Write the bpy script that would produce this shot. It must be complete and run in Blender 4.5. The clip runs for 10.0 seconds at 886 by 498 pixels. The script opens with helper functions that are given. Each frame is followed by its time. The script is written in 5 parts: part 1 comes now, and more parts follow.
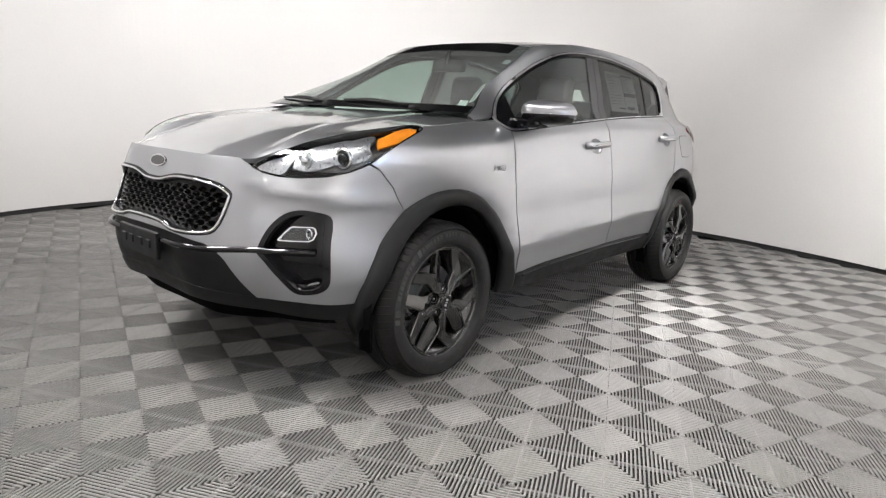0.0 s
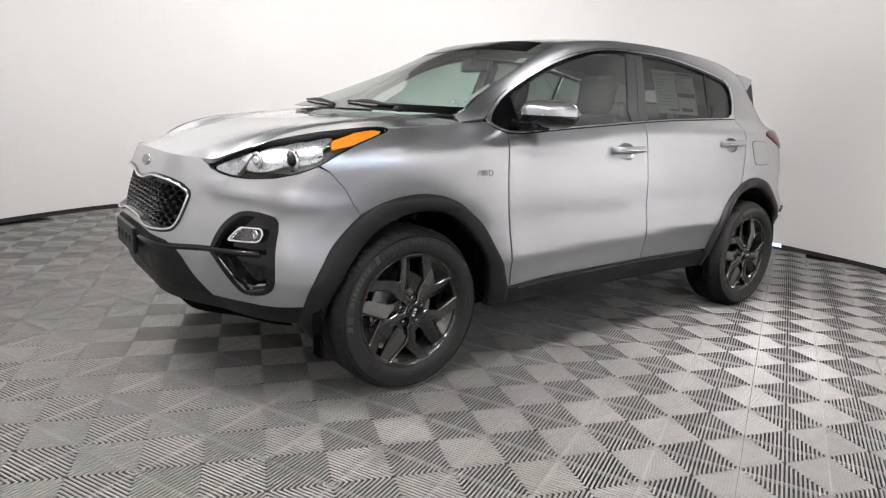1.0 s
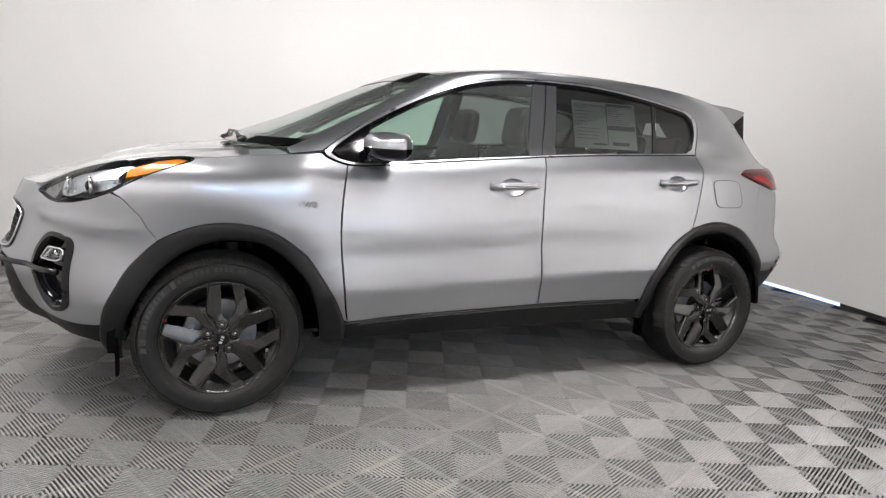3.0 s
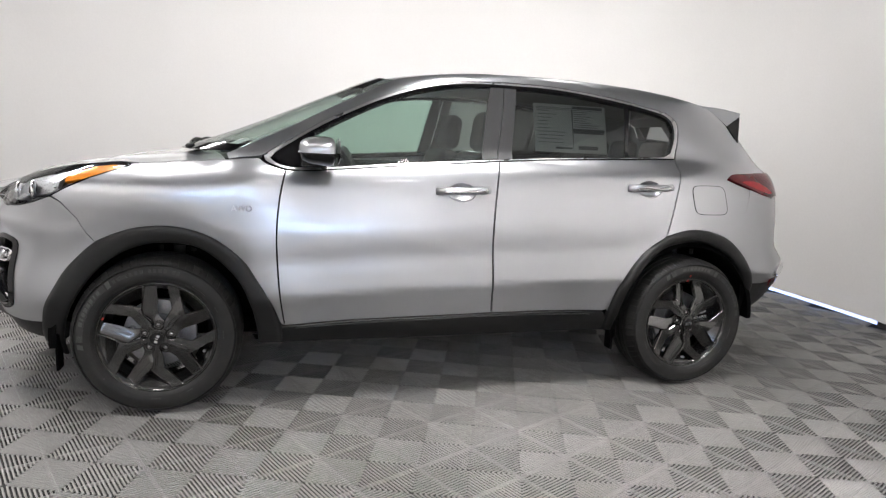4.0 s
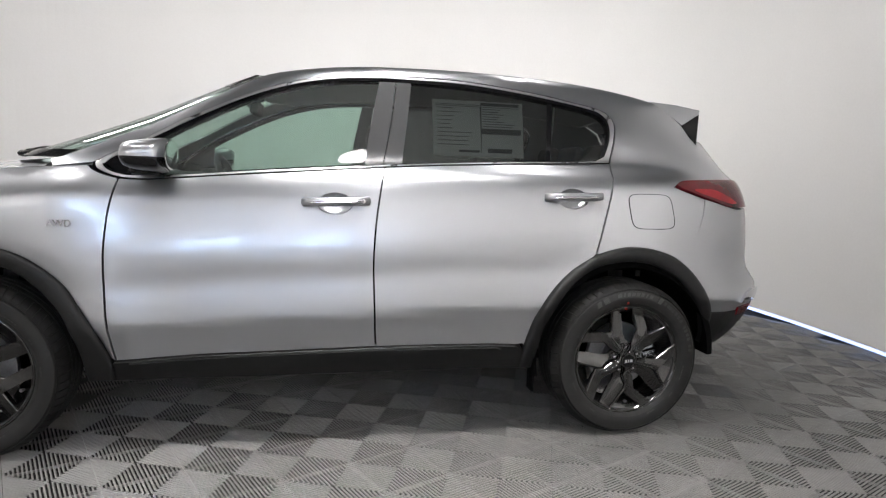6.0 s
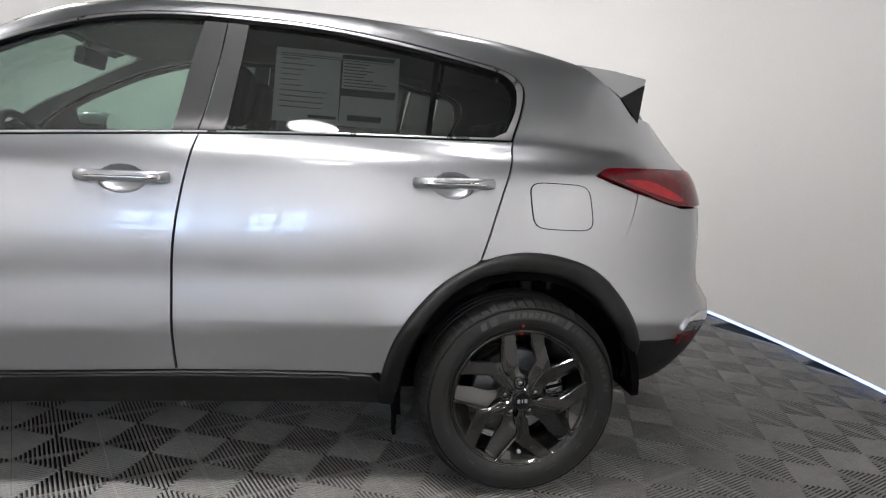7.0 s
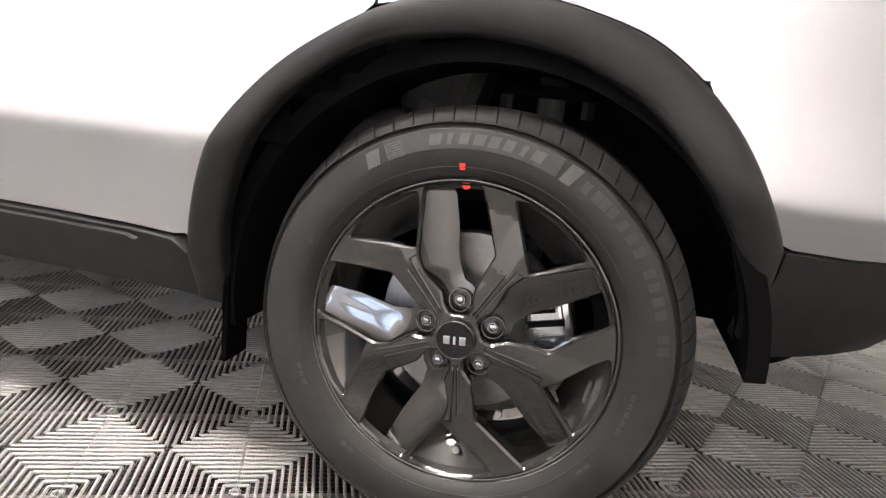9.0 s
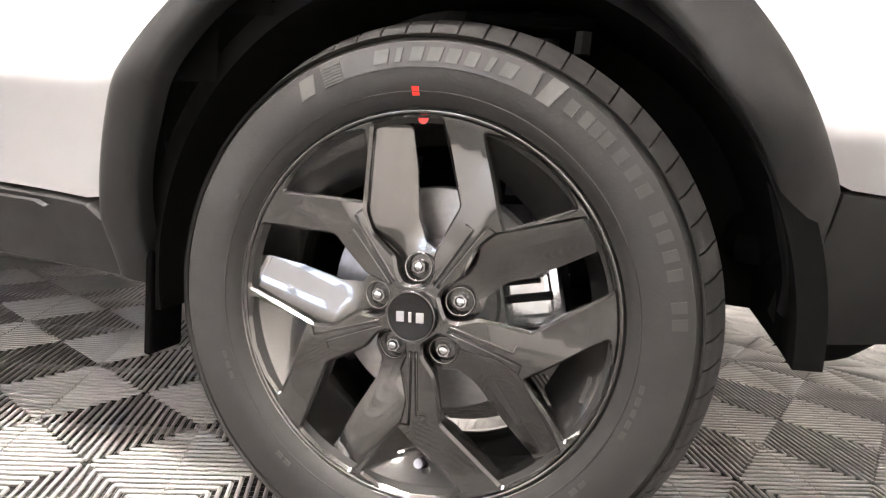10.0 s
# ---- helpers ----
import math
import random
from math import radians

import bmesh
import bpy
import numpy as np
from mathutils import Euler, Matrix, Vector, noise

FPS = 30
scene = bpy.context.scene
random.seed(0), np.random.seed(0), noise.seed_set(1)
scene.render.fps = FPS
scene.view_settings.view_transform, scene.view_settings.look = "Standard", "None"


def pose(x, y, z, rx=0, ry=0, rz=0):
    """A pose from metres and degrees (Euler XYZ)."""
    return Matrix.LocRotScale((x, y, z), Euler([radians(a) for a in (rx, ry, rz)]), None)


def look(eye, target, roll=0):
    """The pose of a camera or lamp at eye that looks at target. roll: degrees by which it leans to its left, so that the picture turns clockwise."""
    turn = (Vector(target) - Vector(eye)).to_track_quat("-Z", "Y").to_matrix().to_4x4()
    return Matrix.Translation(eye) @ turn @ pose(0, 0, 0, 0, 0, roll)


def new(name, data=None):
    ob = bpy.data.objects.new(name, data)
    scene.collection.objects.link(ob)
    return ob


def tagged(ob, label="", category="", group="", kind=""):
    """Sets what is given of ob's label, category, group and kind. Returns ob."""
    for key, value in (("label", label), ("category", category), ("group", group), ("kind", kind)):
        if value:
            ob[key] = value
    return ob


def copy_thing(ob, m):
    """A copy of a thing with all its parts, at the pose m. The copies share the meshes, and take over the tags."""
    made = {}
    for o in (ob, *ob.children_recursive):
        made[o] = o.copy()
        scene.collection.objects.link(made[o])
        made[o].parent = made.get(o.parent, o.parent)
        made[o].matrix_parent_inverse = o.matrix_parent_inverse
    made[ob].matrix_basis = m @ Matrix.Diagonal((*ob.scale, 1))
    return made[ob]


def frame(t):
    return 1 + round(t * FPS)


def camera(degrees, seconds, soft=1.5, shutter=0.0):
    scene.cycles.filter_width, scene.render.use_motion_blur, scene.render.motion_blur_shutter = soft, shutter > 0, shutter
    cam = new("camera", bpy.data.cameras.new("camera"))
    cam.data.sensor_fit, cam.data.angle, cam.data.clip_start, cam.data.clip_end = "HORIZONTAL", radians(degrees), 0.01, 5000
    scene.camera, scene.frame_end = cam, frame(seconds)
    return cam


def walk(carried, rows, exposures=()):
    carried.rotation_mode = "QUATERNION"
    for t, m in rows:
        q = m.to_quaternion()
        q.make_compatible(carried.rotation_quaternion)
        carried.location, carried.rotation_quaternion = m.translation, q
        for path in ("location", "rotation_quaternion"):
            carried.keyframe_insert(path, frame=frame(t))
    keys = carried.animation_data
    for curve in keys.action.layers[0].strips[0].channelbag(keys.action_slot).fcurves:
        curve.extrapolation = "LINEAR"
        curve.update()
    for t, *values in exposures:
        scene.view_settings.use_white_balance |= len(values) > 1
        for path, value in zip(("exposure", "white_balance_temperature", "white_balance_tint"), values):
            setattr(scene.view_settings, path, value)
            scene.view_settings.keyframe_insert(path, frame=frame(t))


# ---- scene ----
cam = camera(70.0, 10.0, soft=1.25)
PATH = [
    (0, (-3.345, -2.632, 1.14), (-1.868, -1.347, 0.73), 3.1),
    (0.5, (-3.039, -2.888, 1.165), (-1.738, -1.425, 0.757), 3.1),
    (1, (-2.73, -3.009, 1.169), (-1.575, -1.432, 0.746), 3.1),
    (1.5, (-2.425, -3.184, 1.194), (-1.387, -1.524, 0.784), 2.3),
    (2, (-2.127, -3.412, 1.224), (-1.223, -1.671, 0.835), 2.8),
    (2.5, (-1.762, -3.484, 1.222), (-0.946, -1.694, 0.862), 3.4),
    (3, (-1.426, -3.6, 1.245), (-0.694, -1.772, 0.893), 3.6),
    (4.5, (-0.623, -3.784, 1.252), (-0.261, -1.844, 0.932), 2.2),
    (5, (-0.534, -3.793, 1.254), (-0.263, -1.834, 0.954), 1.4),
    (6.5, (0.395, -3.141, 1.147), (0.772, -1.193, 0.902), 2.4),
    (7, (0.733, -2.872, 1.164), (1.024, -0.916, 0.866), 4.4),
    (7.5, (1.055, -2.565, 1.129), (1.253, -0.606, 0.777), 5.8),
    (8, (1.389, -2.256, 1.033), (1.28, -0.298, 0.64), 5.6),
    (8.5, (1.498, -1.968, 0.872), (1.142, -0.066, 0.36), 6.3),
    (9, (1.537, -1.764, 0.697), (1.055, 0.125, 0.25), 6.6),
    (9.5, (1.57, -1.625, 0.609), (0.997, 0.253, 0.228), 6.4),
    (10, (1.596, -1.561, 0.554), (0.996, 0.319, 0.23), 5.8),
]
walk(cam, [(t, look(eye, target, roll)) for t, eye, target, roll in PATH], exposures=[(0.0, 0.12, 6500, 10), (3.0, 0.1, 6500, 10), (5.0, 0.04, 6500, 10), (6.5, -0.1, 6450, 9), (7.0, -0.14, 6450, 9), (8.0, 0.02, 6600, 12), (8.5, 0.5, 6800, 13), (9.0, 1.2, 6950, 14), (9.5, 1.72, 7100, 14), (10.0, 1.92, 7150, 14)])

# ---- world and lights ----
from mathutils import geometry

world = bpy.data.worlds.new("world")
scene.world = world
world.use_nodes = True
world.node_tree.nodes["Background"].inputs[0].default_value = (0.75, 0.86, 1.0, 1)
world.node_tree.nodes["Background"].inputs[1].default_value = 0.25
CEILING, BOOTH = 4.1, 3.35


def area_lamp(name, x, y, z, sx, sy, watts, colour, aim):
    data = bpy.data.lights.new(name, "AREA")
    data.shape, data.size, data.size_y, data.energy, data.color = "RECTANGLE", sx, sy, watts, colour
    ob = new(name, data)
    ob.matrix_world = look((x, y, z), aim)
    return ob


WARM = (1.0, 0.968, 0.955)
PANEL_X, PANEL_Y = 0.9, 0.5
# unseen lamps added under the ceiling, each brightening one stretch of wall
ADDED_WASHERS = [(-2.7, -1.9, -3.6, -5.0, 74), (-0.7, -1.7, -0.6, -5.5, 30), (1.1, -1.7, 1.2, -5.4, 78), (1.3, -2.7, 3.0, -3.1, 54),
           (-2.3, 0.9, -2.6, 4.0, 10), (-0.7, 0.9, -0.7, 4.6, 38), (0.9, 0.9, 1.5, 4.5, 66), (-2.4, -0.9, -4.5, -2.3, 48), (1.7, 0.0, 3.7, 0.5, 28)]
LAMPS = []
for x, y, ax, ay, watts in ADDED_WASHERS:
    lamp = area_lamp("wall_washer", x, y, CEILING - 0.20, PANEL_X - 0.04, PANEL_Y - 0.04, watts, WARM, (ax, ay, 2.8 if ay < -4 else 1.0 if ay < -3 else 0.5))
    lamp.data.spread = math.radians(80 if ay < -3 else 135)
    LAMPS.append(look((x, y, CEILING - 0.20), (ax, ay, 2.8 if ay < -4 else 1.0 if ay < -3 else 0.5)))
# more added lamps out of view, brightening chosen patches of floor
ADDED_FLOODS = [(-3.1, -2.9, -2.6, -2.5, 30, 62), (-1.9, -1.9, -1.1, -2.6, 20, 62), (0.35, -1.8, 0.4, -1.5, 36, 52), (1.9, -2.9, 1.9, -2.8, 6, 62),
          (-3.6, 0.4, -2.6, -0.9, 52, 80), (-2.7, 2.6, -1.8, 0.8, 34, 95), (-0.4, 3.0, -0.4, 2.2, 24, 70)]
for x, y, ax, ay, watts, spread in ADDED_FLOODS:
    m = look((x, y, CEILING - 0.12), (ax, ay, 0))
    lamp = area_lamp("floor_washer", x, y, CEILING - 0.12, PANEL_X - 0.04, PANEL_Y - 0.04, watts, WARM, (ax, ay, 0))
    lamp.data.spread = math.radians(spread)
    LAMPS.append(m)
SPOT = (0.445, -4.31)
spot = area_lamp("round_lamp", SPOT[0], SPOT[1], CEILING - 0.10, 0.55, 0.24, 12, WARM, (SPOT[0], SPOT[1] + 0.001, 0))
spot.data.shape = "ELLIPSE"


# ---- materials ----
def material(name):
    m = bpy.data.materials.new(name)
    m.use_nodes = True
    nodes = m.node_tree.nodes
    return m, nodes, m.node_tree.links, nodes["Principled BSDF"]


def noise_ramp(nodes, links, scale, lo, hi, detail=3.0, coords="Object", stretch=None):
    tc = nodes.new("ShaderNodeTexCoord")
    n = nodes.new("ShaderNodeTexNoise")
    n.inputs["Scale"].default_value, n.inputs["Detail"].default_value = scale, detail
    if stretch:
        mp = nodes.new("ShaderNodeMapping")
        mp.inputs["Scale"].default_value = stretch
        links.new(tc.outputs[coords], mp.inputs[0])
        links.new(mp.outputs[0], n.inputs["Vector"])
    else:
        links.new(tc.outputs[coords], n.inputs["Vector"])
    r = nodes.new("ShaderNodeMapRange")
    r.inputs[3].default_value, r.inputs[4].default_value = lo, hi
    r.inputs[1].default_value, r.inputs[2].default_value = 0.3, 0.7
    links.new(n.outputs[0], r.inputs[0])
    return n, r


def surface(name, colour, rough=0.5, metal=0.0, vary=0.08, scale=6.0, fine=120.0, bump=0.0, coat=0.0, rough_vary=0.05, spec=0.5):
    """A plain surface whose tone wanders at two scales, with fine relief."""
    m, nodes, links, bsdf = material(name)
    n1, r1 = noise_ramp(nodes, links, scale, 1 - vary, 1 + vary)
    n2, r2 = noise_ramp(nodes, links, fine, 1 - vary * 0.6, 1 + vary * 0.6)
    mul = nodes.new("ShaderNodeMath")
    mul.operation = "MULTIPLY"
    links.new(r1.outputs[0], mul.inputs[0])
    links.new(r2.outputs[0], mul.inputs[1])
    mix = nodes.new("ShaderNodeVectorMath")
    mix.operation = "SCALE"
    mix.inputs[0].default_value = colour
    links.new(mul.outputs[0], mix.inputs["Scale"])
    links.new(mix.outputs[0], bsdf.inputs["Base Color"])
    _, r3 = noise_ramp(nodes, links, scale * 2.3, rough - rough_vary, rough + rough_vary)
    links.new(r3.outputs[0], bsdf.inputs["Roughness"])
    bsdf.inputs["Metallic"].default_value = metal
    bsdf.inputs["Specular IOR Level"].default_value = spec
    bsdf.inputs["Coat Weight"].default_value = coat
    bsdf.inputs["Coat Roughness"].default_value = 0.03
    if bump:
        b = nodes.new("ShaderNodeBump")
        b.inputs["Strength"].default_value, b.inputs["Distance"].default_value = bump, 0.001
        links.new(n2.outputs[0], b.inputs["Height"])
        links.new(b.outputs[0], bsdf.inputs["Normal"])
    return m


def tinted_glass(name, tint, gloss=0.02, film=0.0):
    """Thin pane: lets light through with a tint and mirrors more at a slant."""
    m, nodes, links, bsdf = material(name)
    out = nodes["Material Output"]
    clear = nodes.new("ShaderNodeBsdfTransparent")
    clear.inputs[0].default_value = (*tint, 1)
    glossy = nodes.new("ShaderNodeBsdfGlossy")
    glossy.inputs["Roughness"].default_value = gloss
    lw = nodes.new("ShaderNodeLayerWeight")
    lw.inputs[0].default_value = 0.5
    p5 = nodes.new("ShaderNodeMath")
    p5.operation, p5.inputs[1].default_value = "POWER", 5.0
    lift = nodes.new("ShaderNodeMapRange")
    lift.inputs[3].default_value, lift.inputs[4].default_value = 0.045, 1.0
    links.new(lw.outputs["Facing"], p5.inputs[0])
    links.new(p5.outputs[0], lift.inputs[0])
    mix = nodes.new("ShaderNodeMixShader")
    links.new(lift.outputs[0], mix.inputs[0])
    links.new(clear.outputs[0], mix.inputs[1])
    links.new(glossy.outputs[0], mix.inputs[2])
    # a pale veil in the pane's colour stands in for mirrored wall light
    veil_shader, coat = nodes.new("ShaderNodeBsdfDiffuse"), nodes.new("ShaderNodeMixShader")
    veil_shader.inputs[0].default_value = (0.46, 0.47, 0.46, 1)
    coat.inputs[0].default_value = film
    links.new(mix.outputs[0], coat.inputs[1])
    links.new(veil_shader.outputs[0], coat.inputs[2])
    links.new(coat.outputs[0] if film else mix.outputs[0], out.inputs[0])
    nodes.remove(bsdf)
    return m


def glow(name, colour, strength):
    m, nodes, links, bsdf = material(name)
    bsdf.inputs["Base Color"].default_value = (*colour, 1)
    bsdf.inputs["Emission Color"].default_value = (*colour, 1)
    bsdf.inputs["Emission Strength"].default_value = strength
    return m


PAINT = surface("silver_paint", (0.385, 0.393, 0.41), rough=0.31, metal=0.85, vary=0.02, scale=3.0, fine=900.0, coat=1.0, rough_vary=0.02)
CLADDING = surface("black_plastic", (0.0055, 0.0056, 0.0059), spec=0.36, rough=0.54, vary=0.12, scale=9.0, fine=700.0, bump=0.25)
GLOSS_BLACK = surface("gloss_black", (0.005, 0.005, 0.006), rough=0.10, vary=0.05, spec=0.38)
DARK = surface("dark_inner", (0.0025, 0.0025, 0.0027), spec=0.03, rough=0.95, vary=0.1)
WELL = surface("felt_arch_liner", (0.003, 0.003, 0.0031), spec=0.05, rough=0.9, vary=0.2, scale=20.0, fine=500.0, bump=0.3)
PILLAR = surface("satin_black_film", (0.028, 0.0285, 0.030), rough=0.38, vary=0.06, spec=0.5)
CHROME = surface("chrome", (0.78, 0.78, 0.79), rough=0.12, metal=1.0, vary=0.02, rough_vary=0.03)
BRIGHT_TRIM = surface("bright_trim", (0.88, 0.88, 0.89), rough=0.30, metal=1.0, vary=0.02)
WINDOW_TRIM = surface("polished_window_trim", (0.62, 0.62, 0.63), rough=0.30, metal=1.0, vary=0.02)
LAMP_BOWL = surface("lamp_reflector_coating", (0.56, 0.56, 0.58), rough=0.30, metal=1.0, vary=0.10, scale=60.0)
LAMP_SHELL = surface("grey_lamp_shell", (0.16, 0.16, 0.165), rough=0.35, metal=0.6, vary=0.12, scale=30.0)
SATIN = surface("satin_chrome", (0.55, 0.55, 0.56), rough=0.28, metal=1.0, vary=0.03)
NUT = surface("nut_chrome", (0.36, 0.36, 0.37), rough=0.2, metal=1.0, vary=0.03)
RUBBER = surface("tyre_rubber", (0.011, 0.0108, 0.0106), rough=0.62, spec=0.38, vary=0.15, scale=14.0, fine=300.0, bump=0.3)
RUBBER_MARK = surface("tyre_mark", (0.048, 0.048, 0.047), rough=0.6, vary=0.12, scale=30.0)
RUBBER_DIM = surface("tyre_relief", (0.016, 0.016, 0.0158), rough=0.55, vary=0.12, scale=30.0)
ALLOY = surface("dark_alloy", (0.056, 0.055, 0.054), rough=0.25, metal=0.85, vary=0.02, scale=8.0, coat=0.8, rough_vary=0.006)
# lighter copy of the alloy: the edges' glint is helped by its colour
ALLOY_EDGE = surface("bright_alloy_edge", (0.11, 0.108, 0.106), rough=0.22, metal=0.9, rough_vary=0.01, vary=0.03, scale=8.0, coat=0.3)
STEEL = surface("cast_steel", (0.30, 0.30, 0.31), rough=0.38, metal=0.9, vary=0.12, scale=25.0)
CALIPER = surface("bright_casting", (0.62, 0.63, 0.66), rough=0.22, metal=0.9, vary=0.06, scale=25.0)
RED_DOT = surface("red_marker", (0.75, 0.03, 0.02), rough=0.5)
# veil: reflected haze put into the panes' colour, strongest on the windscreen
GLASS = tinted_glass("green_glass", (0.56, 0.70, 0.635), film=0.09)
SCREEN_GLASS = tinted_glass("windscreen_glass", (0.66, 0.78, 0.72), film=0.22)
PRIVACY = tinted_glass("privacy_glass", (0.20, 0.215, 0.21), film=0.03)
LENS = tinted_glass("clear_lens", (0.93, 0.95, 0.96))
AMBER = surface("amber_lens", (0.85, 0.27, 0.02), rough=0.2, vary=0.1, scale=40.0, coat=0.6)
RED = surface("red_lens", (0.11, 0.004, 0.008), rough=0.1, vary=0.15, scale=20.0)
RED_BRIGHT = surface("bright_red_lens", (0.36, 0.008, 0.014), rough=0.15, vary=0.1, scale=30.0)
FABRIC = surface("seat_cloth", (0.03, 0.031, 0.033), rough=0.9, vary=0.15, fine=400.0, bump=0.4)
TRIM = surface("cabin_trim", (0.05, 0.052, 0.055), rough=0.7, vary=0.1, fine=300.0, bump=0.2)
LINER = surface("headliner", (0.42, 0.42, 0.41), rough=0.9, vary=0.08)
PAPER = surface("label_paper", (0.72, 0.74, 0.73), rough=0.75, vary=0.05, scale=12.0)
INK = surface("label_ink", (0.10, 0.105, 0.11), rough=0.7)
WALL = surface("white_wall", (0.82, 0.81, 0.795), rough=0.85, vary=0.025, scale=0.7, fine=60.0, bump=0.15)
CEIL = surface("ceiling_board", (0.09, 0.088, 0.085), rough=0.9, vary=0.05, scale=0.8)
HALL = surface("hall_wall_paint", (0.13, 0.128, 0.125), rough=0.9, vary=0.06, scale=0.8)
BASE = surface("dark_base", (0.025, 0.024, 0.024), rough=0.7, vary=0.2)
SUBFLOOR = surface("subfloor", (0.010, 0.010, 0.010), rough=0.95, vary=0.2)


def tile_plastic():
    m, nodes, links, bsdf = material("grey_tile_plastic")
    info = nodes.new("ShaderNodeObjectInfo")
    geo = nodes.new("ShaderNodeNewGeometry")
    big, r1 = noise_ramp(nodes, links, 0.9, 0.88, 1.10)
    links.new(geo.outputs["Position"], big.inputs["Vector"])
    sml, r2 = noise_ramp(nodes, links, 26.0, 0.90, 1.08, detail=5.0)
    links.new(geo.outputs["Position"], sml.inputs["Vector"])
    r3 = nodes.new("ShaderNodeMapRange")
    r3.inputs[3].default_value, r3.inputs[4].default_value = 0.95, 1.05
    links.new(info.outputs["Random"], r3.inputs[0])
    a, b = nodes.new("ShaderNodeMath"), nodes.new("ShaderNodeMath")
    a.operation = b.operation = "MULTIPLY"
    links.new(r1.outputs[0], a.inputs[0])
    links.new(r2.outputs[0], a.inputs[1])
    links.new(a.outputs[0], b.inputs[0])
    links.new(r3.outputs[0], b.inputs[1])
    mix = nodes.new("ShaderNodeVectorMath")
    mix.operation = "SCALE"
    mix.inputs[0].default_value = (0.187, 0.183, 0.177)
    links.new(b.outputs[0], mix.inputs["Scale"])
    links.new(mix.outputs[0], bsdf.inputs["Base Color"])
    bsdf.inputs["Roughness"].default_value = 0.33
    bsdf.inputs["Specular IOR Level"].default_value = 0.45
    return m


TILE = tile_plastic()


# ---- mesh helpers ----
def mesh_object(name, verts, faces, mat, parent=None, label="", smooth=False, normals=None):
    me = bpy.data.meshes.new(name)
    me.from_pydata(verts, [], faces)
    if mat:
        me.materials.append(mat)
    if smooth or normals:
        me.polygons.foreach_set("use_smooth", [True] * len(me.polygons))
    me.update()
    if normals:
        me.normals_split_custom_set(normals)
    ob = new(name, me)
    if parent:
        ob.parent = parent
    if label:
        ob["label"] = label
    return ob


def part(name, bm, mat, parent, label="", smooth=False):
    me = bpy.data.meshes.new(name)
    bm.normal_update()
    bm.to_mesh(me)
    bm.free()
    me.materials.append(mat)
    if smooth:
        me.polygons.foreach_set("use_smooth", [True] * len(me.polygons))
    ob = new(name, me)
    ob.parent = parent
    if label:
        ob["label"] = label
    return ob


def empty(name, label, category, group="", kind=""):
    return tagged(new(name), label, category, group, kind)


def box(bm, x0, x1, y0, y1, z0, z1, bevel=0.0, m=None, segments=2):
    g = bmesh.ops.create_cube(bm, size=1)
    v = g["verts"]
    bmesh.ops.scale(bm, vec=(x1 - x0, y1 - y0, z1 - z0), verts=v)
    bmesh.ops.translate(bm, vec=((x0 + x1) / 2, (y0 + y1) / 2, (z0 + z1) / 2), verts=v)
    if bevel:
        e = list({e for w in v for e in w.link_edges})
        r = bmesh.ops.bevel(bm, geom=e, offset=bevel, segments=segments, affect="EDGES", profile=0.5)
        v = list({w for f in r["faces"] for w in f.verts} | {w for w in v if w.is_valid})
    if m is not None:
        bmesh.ops.transform(bm, matrix=m, verts=v)
    return v


def cyl(bm, r0, r1, depth, m, seg=24):
    g = bmesh.ops.create_cone(bm, cap_ends=True, segments=seg, radius1=r0, radius2=r1, depth=depth)
    bmesh.ops.transform(bm, matrix=m, verts=g["verts"])
    return g["verts"]


def ball(bm, rx, ry, rz, m, seg=20, rings=12):
    g = bmesh.ops.create_uvsphere(bm, u_segments=seg, v_segments=rings, radius=1)
    bmesh.ops.scale(bm, vec=(rx, ry, rz), verts=g["verts"])
    bmesh.ops.transform(bm, matrix=m, verts=g["verts"])
    return g["verts"]


def catmull(pts, n=6, closed=False):
    """Points along a smooth curve through pts."""
    out, k = [], len(pts)
    for i in range(k if closed else k - 1):
        p = [Vector(pts[j % k] if closed else pts[max(0, min(k - 1, j))]) for j in (i - 1, i, i + 1, i + 2)]
        for s in range(n):
            t = s / n
            out.append(tuple(0.5 * (2 * p[1] + (p[2] - p[0]) * t + (2 * p[0] - 5 * p[1] + 4 * p[2] - p[3]) * t * t + (3 * p[1] - p[0] - 3 * p[2] + p[3]) * t ** 3)))
    if not closed:
        out.append(tuple(pts[-1]))
    return out


def tube(path, radius, seg=8, closed=False, flat=1.0):
    """Verts and faces of a round bar along a path."""
    verts, faces, n = [], [], len(path)
    P = [Vector(p) for p in path]
    for i, p in enumerate(P):
        a, b = (P[(i - 1) % n], P[(i + 1) % n]) if closed else (P[max(0, i - 1)], P[min(n - 1, i + 1)])
        d = (b - a).normalized()
        side = d.cross(Vector((0, 0, 1)))
        side = side.normalized() if side.length > 1e-4 else Vector((1, 0, 0))
        up = side.cross(d)
        for s in range(seg):
            t = 2 * math.pi * s / seg
            verts.append(p + side * (math.cos(t) * radius) + up * (math.sin(t) * radius * flat))
    for i in range(n if closed else n - 1):
        j = (i + 1) % n
        for s in range(seg):
            t = (s + 1) % seg
            faces.append((i * seg + s, i * seg + t, j * seg + t, j * seg + s))
    if not closed:
        faces += [tuple(range(seg))[::-1], tuple(range((n - 1) * seg, n * seg))]
    return [tuple(v) for v in verts], faces


